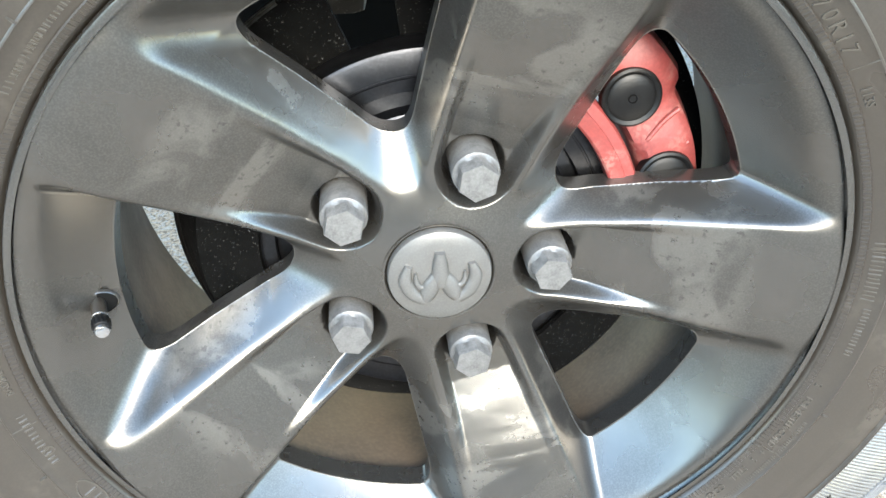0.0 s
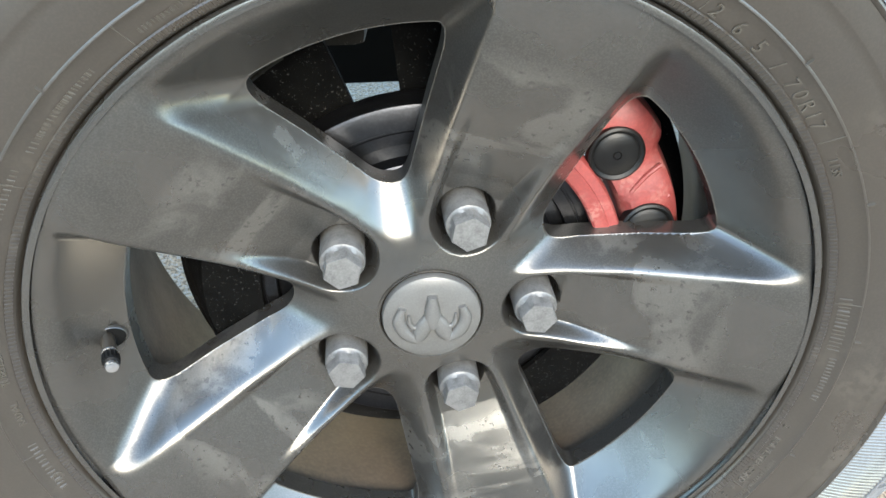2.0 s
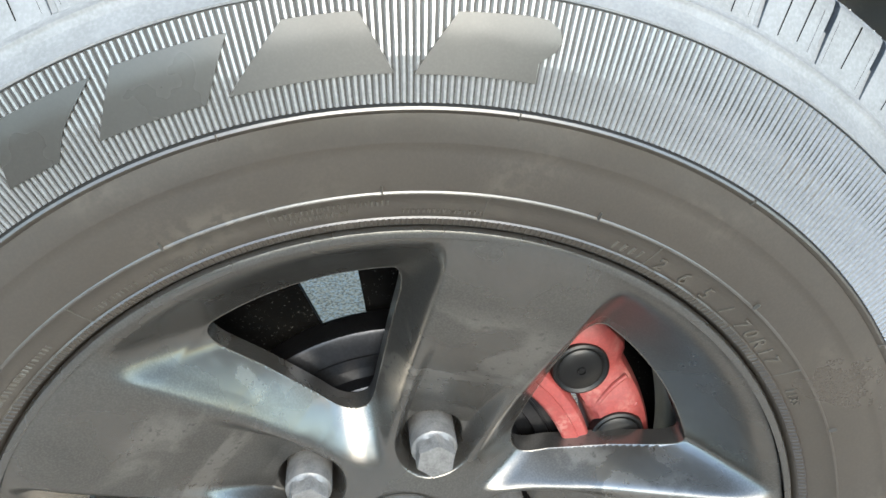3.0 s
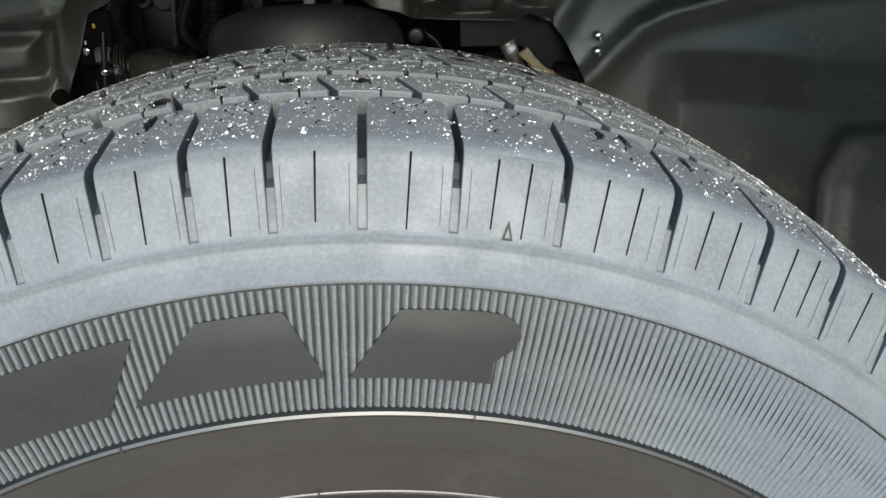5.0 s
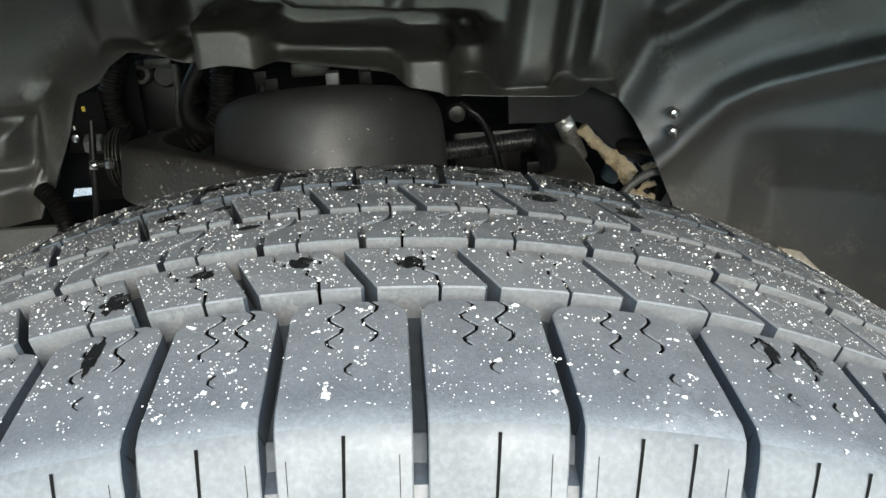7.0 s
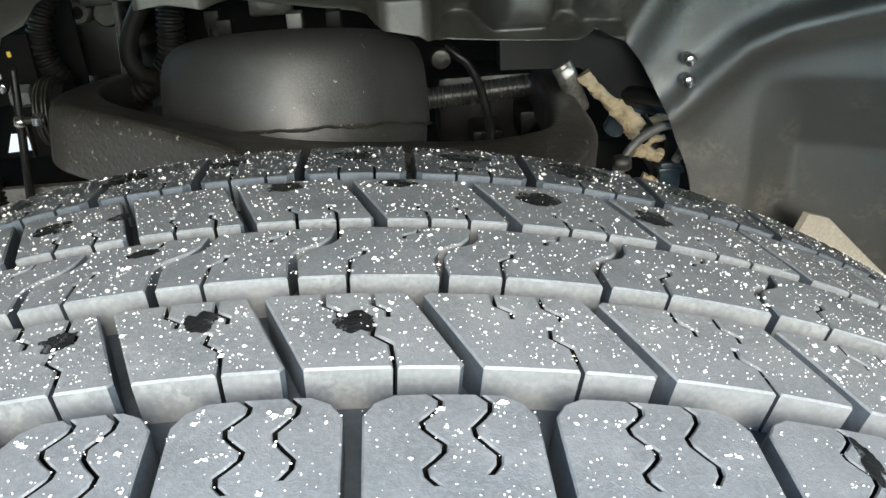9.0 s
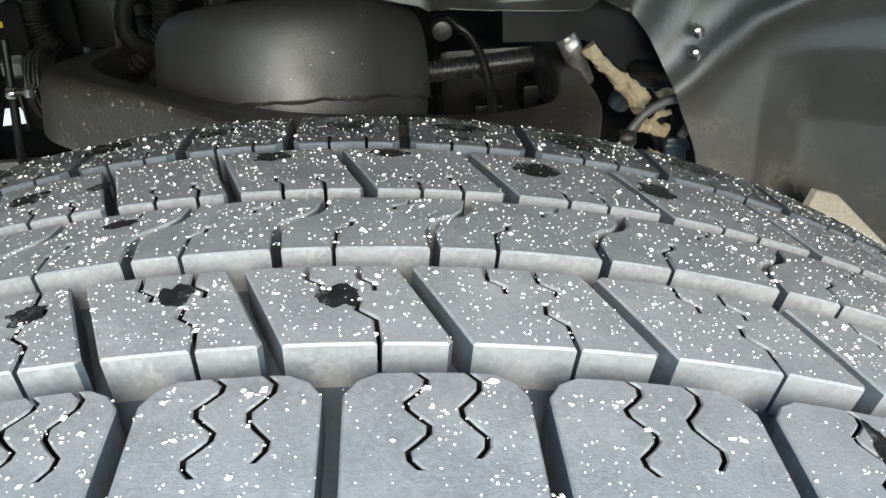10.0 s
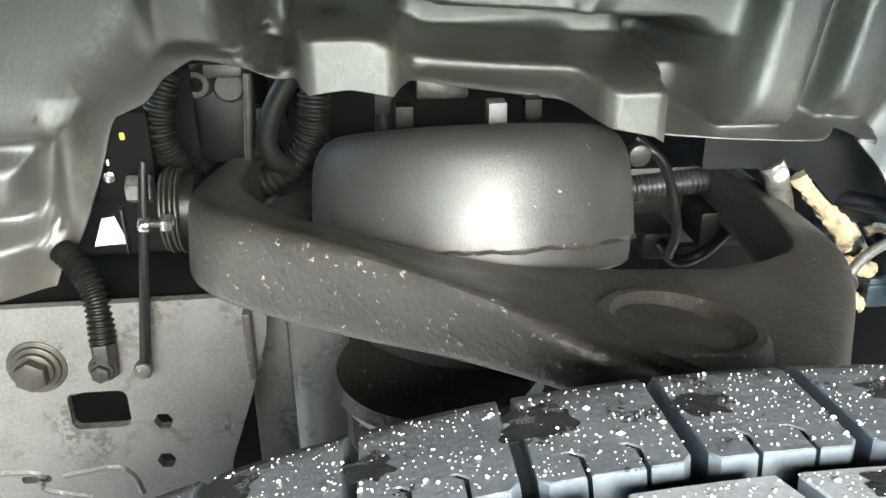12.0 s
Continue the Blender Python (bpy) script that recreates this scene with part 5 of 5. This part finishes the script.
def arm_mesh():
    """The cast arm: a four-cornered section with rounded edges, carried along its edges."""
    bm = bmesh.new()
    rings = []
    for foot_, crease, back in zip(ARM_FOOT, ARM_CREASE, ARM_BACK):
        corners = [foot_, crease, back, back + (foot_ - crease) * 0.8]
        ring = []
        for i, c in enumerate(corners):
            p, q2 = corners[i - 1], corners[(i + 1) % 4]
            soft = 0.0085 if i == 1 else 0.0055
            a, b = c + (p - c).normalized() * min(soft, (p - c).length * 0.4), c + (q2 - c).normalized() * min(soft, (q2 - c).length * 0.4)
            for k2 in range(5):
                t = k2 / 4
                ring.append(bm.verts.new(a * (1 - t) ** 2 + c * (2 * t * (1 - t)) + b * t * t))
            for k2 in range(1, 5):
                nxt = q2 + (c - q2).normalized() * min(0.0085 if (i + 1) % 4 == 1 else 0.0055, (c - q2).length * 0.4)
                ring.append(bm.verts.new(b.lerp(nxt, k2 / 5)))
        rings.append(ring)
    for p, q2 in zip(rings, rings[1:]):
        for j in range(len(p)):
            k2 = (j + 1) % len(p)
            bm.faces.new((p[j], p[k2], q2[k2], q2[j]))
    bm.faces.new(rings[0][::-1])
    bm.faces.new(rings[-1])
    bmesh.ops.recalc_face_normals(bm, faces=bm.faces)
    return bm


part("arm_body", arm_mesh(), ARM, arm)
cup = lathe([(0.0, 0.0010), (0.016, 0.0005), (0.0225, -0.0010), (0.0250, 0.0010), (0.0285, 0.0042), (0.0320, 0.0042), (0.0345, 0.0015), (0.0360, -0.003), (0.0375, -0.012)], 64, "Z")
ob = part("ball_joint_cup", cup, ARM, arm)
ob.matrix_basis = pose(0.034, 0.316, 0.7372, -4, 7, 0)
post = thing("spring_post", (-0.118, 0.535, 0.45), "grey-brown steel post behind the control arm", "post")
part("tube", rod((-0.118, 0.535, 0.45), (-0.118, 0.535, 0.715), 0.030, 40, 0.002), FRAME, post)
part("gusset", block(-0.165, -0.140, 0.495, 0.501, 0.45, 0.705, 0.002), FRAME, post)
knuckle = thing("steering_knuckle", (0.0, 0.36, 0.55), "dark steering knuckle under the control arm", "knuckle")
part("flange", lathe([(0.0, 0.010), (0.040, 0.010), (0.052, 0.006), (0.055, 0.0), (0.050, -0.008), (0.0, -0.010)], 48, "Z", (-0.055, 0.405, 0.668)), ARM, knuckle)
part("upright", block(-0.105, -0.030, 0.43, 0.50, 0.43, 0.675, 0.015), ARM, knuckle)


# ---- frame rail ----
rail = thing("frame_rail", (-0.25, 0.47, 0.40), "grey painted steel frame rail with punched holes", "frame rail")
edge = [(-0.46, 0.45), (-0.195, 0.45), (-0.185, 0.53), (-0.176, 0.58), (-0.160, 0.625), (-0.148, 0.664), (-0.145, 0.690), (-0.46, 0.690)]
part("web", outline_sheet([edge, rounded(-0.2640, -0.2305, 0.6095, 0.6345, 0.005), circle(-0.2125, 0.6115, 0.0058), circle(-0.2145, 0.5835, 0.0058), rounded(-0.30, -0.283, 0.5735, 0.5785, 0.002)], -0.006, xz_plane(0.466)), FRAME, rail)
# Darkness above and behind the web is put into these two parts' colour.
part("top_flange", block(-0.46, -0.145, 0.472, 0.54, 0.680, 0.685, 0.002), DARK, rail)
part("back_web", block(-0.46, -0.10, 0.56, 0.566, 0.45, 0.668, 0.002), DARK, rail)
for pts in ([(-0.36, 0.462, 0.580), (-0.294, 0.462, 0.581), (-0.288, 0.462, 0.568), (-0.262, 0.462, 0.560)], [(-0.276, 0.462, 0.577), (-0.247, 0.462, 0.581), (-0.236, 0.462, 0.574), (-0.232, 0.462, 0.560)]):
    part("weld_lip", tube(pts, 0.0030, 8, 8), ARM, rail)
part("rib_plate", block(-0.1595, -0.1545, 0.452, 0.470, 0.640, 0.683, 0.002), ARM, rail)


def bolt(name, x, y, z, r, label, washers=((1.75, 0.004), (1.45, 0.006), (1.15, 0.009))):
    b = thing(name, (x, y, z), label, "bolt")
    for k2, h in washers:
        part("washer", rod((x, y, z), (x, y - h, z), r * k2, 32, 0.0012), ALLOY, b)
    bm = rod((x, y - washers[-1][1], z), (x, y - washers[-1][1] - r * 0.7, z), r, 6, 0.0012)
    part("head", bm, ALLOY, b)
    return b


bolt("bush_bolt", -0.276, 0.463, 0.653, 0.0095, "large grey bush bolt with stacked washers")
part("mount_ear", block(-0.300, -0.252, 0.463, 0.470, 0.632, 0.676, 0.008), FRAME, rail)
hose = thing("brake_hose", (-0.24, 0.47, 0.65), "grey corrugated hose bolted to the frame rail, darkened for shade", "hose")
part("sleeve", tube([(-0.258, 0.482, 0.714), (-0.248, 0.474, 0.707), (-0.238, 0.463, 0.692), (-0.236, 0.455, 0.668)], 0.0062, 12, 12, 0.0013, 0.0034), HOSE, hose)
part("fitting", rod((-0.2365, 0.455, 0.670), (-0.2370, 0.455, 0.648), 0.0068, 6, 0.001), ALLOY, hose)
bolt("hose_bolt", -0.238, 0.455, 0.6535, 0.0055, "small dark bolt at the hose end", ((1.5, 0.003), (1.2, 0.006)))
link = thing("sensor_link", (-0.21, 0.45, 0.65), "thin grey steel sensor link with a ball stud", "rod")
part("strip", rod((-0.1975, 0.450, 0.774), (-0.2150, 0.450, 0.649), 0.0025, 14, 0.0008, 0.0032), BLACK, link)
part("stud", rod((-0.201, 0.449, 0.7405), (-0.186, 0.449, 0.7400), 0.0024, 12, 0.0006), ALLOY, link)
part("ball", rod((-0.204, 0.447, 0.7405), (-0.198, 0.447, 0.7405), 0.0042, 16, 0.0015), CHROME, link)
part("nut", rod((-0.193, 0.449, 0.7402), (-0.187, 0.449, 0.7400), 0.0050, 6, 0.0008), CHROME, link)
part("foot", rod((-0.2150, 0.452, 0.6545), (-0.2150, 0.445, 0.6545), 0.0050, 12, 0.001), ARM, link)
pivot = thing("arm_pivot_bolt", (-0.194, 0.48, 0.71), "pivot bolt and stacked steel washers at the arm", "bolt")
for x0, r in ((-0.1962, 0.0225), (-0.1934, 0.0240), (-0.1906, 0.0230), (-0.1878, 0.0240)):
    part("washer", rod((x0, 0.478, 0.7365), (x0 + 0.0014, 0.478, 0.7365), r, 40, 0.0004), ALLOY, pivot)
part("bush", rod((-0.1985, 0.482, 0.7365), (-0.179, 0.482, 0.7365), 0.0200, 32, 0.001), BLACK, pivot)
part("head", rod((-0.2165, 0.482, 0.7480), (-0.2030, 0.482, 0.7480), 0.0078, 6, 0.001), FRAME, pivot)

# ---- things behind the arm, towards the front ----
mount = thing("engine_mount", (-0.185, 0.62, 0.70), "dirty cast alloy mount with a ribbed clamp", "mount")
# Casting and bracket are black for the shade here, not for their alloy.
part("casting", lathe([(0.0, 0.800), (0.020, 0.800), (0.030, 0.795), (0.034, 0.780), (0.034, 0.735), (0.040, 0.730), (0.040, 0.70)], 40, "Z", (-0.186, 0.625, -0.008)), BLACK, mount)
part("boss", lathe([(0.0042, -0.006), (0.0046, -0.0085), (0.0078, -0.0085), (0.0092, -0.006), (0.0105, 0.004)], 36, at=(-0.188, 0.566, 0.787)), ALLOY, mount)
# A near-black plug gives the shade inside the boss.
part("boss_hole", rod((-0.188, 0.566, 0.787), (-0.188, 0.5605, 0.787), 0.0043, 20, 0.0004), DARK, mount)
part("second_boss", lathe([(0.0, -0.004), (0.0085, -0.004), (0.0105, -0.001), (0.0120, 0.008)], 36, at=(-0.169, 0.566, 0.784)), ALLOY, mount)
part("tab", block(-0.181, -0.158, 0.548, 0.575, 0.7925, 0.8010, 0.002), ALLOY, mount)
part("clamp", lathe([(0.0355, 0.770), (0.0375, 0.768), (0.0375, 0.760), (0.0355, 0.758)], 40, "Z", (-0.186, 0.625, -0.008)), ALLOY, mount)
part("bracket", block(-0.201, -0.158, 0.570, 0.60, 0.735, 0.799, 0.007), BLACK, mount)
part("brace", rod((-0.1545, 0.545, 0.796), (-0.1595, 0.545, 0.735), 0.0026, 14, 0.0006), ALLOY, mount)
for pts, r in (([(-0.188, 0.530, 0.815), (-0.197, 0.518, 0.797), (-0.2025, 0.515, 0.776), (-0.2005, 0.516, 0.758), (-0.194, 0.522, 0.742)], 0.0074), ([(-0.110, 0.540, 0.815), (-0.115, 0.531, 0.785), (-0.118, 0.530, 0.762), (-0.125, 0.530, 0.748), (-0.138, 0.530, 0.737), (-0.152, 0.536, 0.729)], 0.0084)):
    h2 = thing("corrugated_hose", pts[-1], "dusty grey corrugated hose above the control arm, darkened for shade", "hose", "corrugated hoses")
    part("sleeve", tube(pts, r, 16, 12, 0.0016, 0.0046), DUSTY_HOSE, h2)
part("tube", tube([(-0.116, 0.520, 0.812), (-0.129, 0.513, 0.796), (-0.1385, 0.511, 0.780), (-0.1430, 0.511, 0.764), (-0.1400, 0.513, 0.752), (-0.1330, 0.520, 0.745)], 0.0062, 18, 12), DUSTY_HOSE, thing("bent_tube", (-0.14, 0.51, 0.745), "dull bent tube above the arm, darkened for shade", "tube"))
tag = thing("cable_box", (-0.222, 0.51, 0.74), "cable box coloured as dark as its shaded hollow, with a yellow paint mark", "cable box")
# The case is near black to give the dark hollow here.
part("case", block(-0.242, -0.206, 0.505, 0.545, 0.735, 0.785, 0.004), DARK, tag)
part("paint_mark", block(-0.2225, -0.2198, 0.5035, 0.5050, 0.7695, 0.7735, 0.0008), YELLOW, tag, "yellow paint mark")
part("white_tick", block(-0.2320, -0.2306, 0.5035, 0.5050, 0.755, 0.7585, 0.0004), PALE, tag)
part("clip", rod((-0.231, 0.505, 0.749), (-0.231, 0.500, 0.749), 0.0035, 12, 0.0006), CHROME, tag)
# Added backing sheet in shade black; daylight on the ground shows through its hole.
plate = thing("pierced_dark_sheet", (-0.255, 0.55, 0.68), "near-black sheet added behind the rail, with a slanted opening for daylight", "bracket")
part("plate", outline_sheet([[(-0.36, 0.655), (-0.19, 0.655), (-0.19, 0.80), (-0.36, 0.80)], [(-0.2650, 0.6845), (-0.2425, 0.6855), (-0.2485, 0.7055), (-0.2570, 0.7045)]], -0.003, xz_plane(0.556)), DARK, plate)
part("lip", block(-0.2425, -0.2412, 0.546, 0.556, 0.682, 0.712, 0.0004), ALLOY, plate)

# ---- bolts and pipes above the spring ----
# Three of these nuts sit in shade, which is put into their colour.
for x, y, z, mat, lab in ((-0.0190, 0.447, 0.7925, FRAME, "bright square nut above the air spring"), (-0.0655, 0.462, 0.7885, HOSE, "nut above the air spring, darkened for shade"), (-0.0760, 0.480, 0.7915, HOSE, "nut above the air spring, darkened for shade"), (0.004, 0.470, 0.788, HOSE, "nut above the air spring, darkened for shade")):
    nut_thing = thing("upper_nut", (x, y, z - 0.008), lab, "nut", "nuts above the spring")
    part("nut_body", block(x - 0.0048, x + 0.0048, y, y + 0.012, z - 0.0065, z + 0.0045, 0.0012), mat, nut_thing)
    part("stem", rod((x, y + 0.007, z - 0.004), (x, y + 0.007, z - 0.03), 0.005, 12), BLACK, nut_thing)
# The tower is a near-black block that backs the gap above the spring.
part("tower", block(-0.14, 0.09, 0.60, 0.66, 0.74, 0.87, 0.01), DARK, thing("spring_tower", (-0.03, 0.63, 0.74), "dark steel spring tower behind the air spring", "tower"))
part("slot_plate", block(-0.056, -0.026, 0.512, 0.520, 0.784, 0.7955, 0.002), ALLOY, thing("tower_bracket", (-0.041, 0.516, 0.784), "grey bracket on top of the air spring", "bracket"))

# ---- things towards the rear: hose, loop, wrapped pipes ----
loom = thing("wiring_loom", (0.1, 0.53, 0.70), "grey corrugated wiring loom beside the air spring", "wiring loom")
part("sleeve", tube([(0.0603, 0.58, 0.6963), (0.0829, 0.58, 0.6975), (0.1019, 0.58, 0.6986), (0.1282, 0.58, 0.7005), (0.1544, 0.58, 0.7019)], 0.0080, 20, 14, 0.0010, 0.0036), LOOM, loom)
part("elbow", tube([(0.1531, 0.58, 0.702), (0.1644, 0.58, 0.7017), (0.174, 0.582, 0.6959), (0.1796, 0.585, 0.6843)], 0.0100, 18, 12), BLACK, loom)
part("band", tube([(0.080, 0.525, 0.752), (0.088, 0.521, 0.7455), (0.096, 0.520, 0.738), (0.104, 0.520, 0.720), (0.1105, 0.521, 0.690), (0.110, 0.53, 0.668)], 0.0034, 12, 10), BLACK, loom)
part("cap", rod((0.0745, 0.508, 0.7490), (0.0745, 0.498, 0.7485), 0.0075, 24, 0.003), ALLOY, loom)
block_thing = thing("valve_block", (0.11, 0.60, 0.66), "black valve block with connectors", "valve block")
part("case", block(0.075, 0.165, 0.585, 0.64, 0.65, 0.712, 0.008), BLACK, block_thing)
part("connector", block(0.138, 0.168, 0.548, 0.588, 0.664, 0.690, 0.003), BLACK, block_thing)
part("connector", block(0.100, 0.124, 0.550, 0.588, 0.656, 0.676, 0.003), BLACK, block_thing)
part("lead", tube([(0.112, 0.552, 0.668), (0.118, 0.535, 0.662), (0.132, 0.53, 0.668), (0.150, 0.54, 0.676), (0.166, 0.55, 0.690)], 0.0045, 10, 8), BLACK, block_thing)
part("latch", block(0.163, 0.182, 0.548, 0.575, 0.668, 0.686, 0.004), BLACK, block_thing)
part("bright_tab", block(0.100, 0.106, 0.572, 0.580, 0.690, 0.704, 0.002), ALLOY, block_thing)
pipe = thing("wrapped_pipe", (0.19, 0.53, 0.66), "pipe in crumpled foil and torn beige insulation", "pipe")
part("foil", tube([(0.1630, 0.512, 0.7355), (0.1665, 0.511, 0.7290), (0.1690, 0.512, 0.7225), (0.1736, 0.515, 0.7118), (0.1790, 0.520, 0.6998)], 0.0078, 14, 10), FOIL, pipe, "crumpled grey foil")
part("wrap_tip", rod((0.1640, 0.506, 0.7335), (0.1685, 0.504, 0.7285), 0.0048, 16, 0.0022), PALE, pipe, "pale torn wrap end")
for pts, r, seed in (([(0.1785, 0.507, 0.7290), (0.1884, 0.505, 0.7165), (0.1987, 0.505, 0.7059), (0.2076, 0.505, 0.6944), (0.2164, 0.505, 0.6840), (0.2190, 0.506, 0.6780)], 0.0050, 3),
                     ([(0.2042, 0.509, 0.7035), (0.2119, 0.508, 0.6965), (0.2245, 0.507, 0.6855)], 0.0044, 5),
                     ([(0.2190, 0.508, 0.6662), (0.2286, 0.507, 0.6645), (0.2408, 0.507, 0.6600)], 0.0052, 9),
                     ([(0.2285, 0.510, 0.6660), (0.2325, 0.509, 0.6720), (0.2435, 0.509, 0.6747)], 0.0026, 11),
                     ([(0.2315, 0.508, 0.6884), (0.2381, 0.507, 0.6905), (0.2445, 0.507, 0.6905)], 0.0034, 13),
                     ([(0.2276, 0.513, 0.6402), (0.2349, 0.512, 0.6366), (0.2425, 0.512, 0.6325)], 0.0048, 17)):
    part("insulation", ragged(pts, r, seed), FOAM, pipe, "torn beige insulation")
part("core", tube([(0.150, 0.56, 0.765), (0.185, 0.54, 0.730), (0.220, 0.525, 0.69), (0.25, 0.52, 0.64)], 0.010, 14, 10), BLACK, pipe)
cover = thing("rubber_cover", (0.18, 0.53, 0.72), "black rubber cover over the wrapped pipe", "cover")
part("sheet", outline_sheet([[(0.118, 0.735), (0.118, 0.790), (0.190, 0.790), (0.212, 0.766), (0.226, 0.745), (0.236, 0.722), (0.242, 0.700), (0.230, 0.694), (0.214, 0.701), (0.203, 0.712), (0.192, 0.724), (0.176, 0.733)]], -0.02, xz_plane(0.53), 0.004), BLACK, cover)
wire = thing("sensor_wire", (0.2, 0.48, 0.63), "grey sensor wire looped from the arm to the liner", "wire")
part("lead", tube([(0.191, 0.470, 0.615), (0.193, 0.470, 0.645), (0.199, 0.472, 0.668), (0.212, 0.476, 0.685), (0.232, 0.480, 0.694), (0.247, 0.484, 0.690), (0.252, 0.488, 0.676), (0.246, 0.490, 0.662)], 0.0033, 10, 10), FRAME, wire)
part("ferrule", tube([(0.1955, 0.471, 0.655), (0.199, 0.472, 0.668), (0.203, 0.473, 0.674)], 0.0048, 10, 8), FRAME, wire, "grey metal ferrule")
part("clamp", lathe([(0.0048, -0.006), (0.0062, -0.004), (0.0062, 0.004), (0.0048, 0.006)], 20, "X", (0.2005, 0.472, 0.671)), ALLOY, wire)
plug = thing("blue_connector", (0.249, 0.52, 0.632), "dark blue plastic connector in the rear of the arch", "connector")
part("plug_body", block(0.2410, 0.2580, 0.507, 0.535, 0.632, 0.654, 0.003), BLUE, plug)
part("collar", block(0.2395, 0.2595, 0.505, 0.537, 0.645, 0.650, 0.0015), BLUE, plug)
part("socket", block(0.2435, 0.2555, 0.510, 0.532, 0.654, 0.674, 0.003), BLACK, plug)
blue_hose = thing("blue_hose", (0.235, 0.52, 0.688), "dark teal rubber hose bend behind the sensor wire", "hose")
part("bend", tube([(0.209, 0.532, 0.676), (0.214, 0.524, 0.690), (0.224, 0.520, 0.6985), (0.236, 0.518, 0.699), (0.248, 0.518, 0.692), (0.255, 0.520, 0.680)], 0.0085, 18, 12), BLUE, blue_hose)
stay = thing("drain_hose", (0.2567, 0.4880, 0.6942), "short black bent rubber hose", "hose")
part("sleeve", tube([(0.212, 0.515, 0.71), (0.2293, 0.5, 0.7103), (0.2364, 0.492, 0.7107), (0.2432, 0.488, 0.709), (0.2497, 0.487, 0.704), (0.2567, 0.488, 0.6942)], 0.0066, 16, 12), BLACK, stay)
pan = thing("side_panel", (0.20, 0.60, 0.45), "near-black chassis panel low behind the arm", "panel")
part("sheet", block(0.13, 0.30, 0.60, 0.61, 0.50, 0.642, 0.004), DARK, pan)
clip_thing = thing("liner_clip", (0.2395, 0.452, 0.728), "pair of bright push clips in the liner", "clip")
for z in (0.7475, 0.7330):
    part("stud", rod((0.2395, 0.466, z), (0.2395, 0.4525, z), 0.0042, 14, 0.002), CHROME, clip_thing)
flap = thing("liner_flap", (0.345, 0.43, 0.50), "dusty tan flap along the liner", "flap")
part("sheet", outline_sheet([[(0.308, 0.47), (0.308, 0.628), (0.313, 0.643), (0.326, 0.641), (0.352, 0.616), (0.378, 0.592), (0.40, 0.56), (0.41, 0.47)]], -0.005, Matrix(((0.92, 0, 0.38, 0.03), (-0.38, 0, -0.92, 0.545), (0, 1, 0, 0), (0, 0, 0, 1)))), TAN, flap)
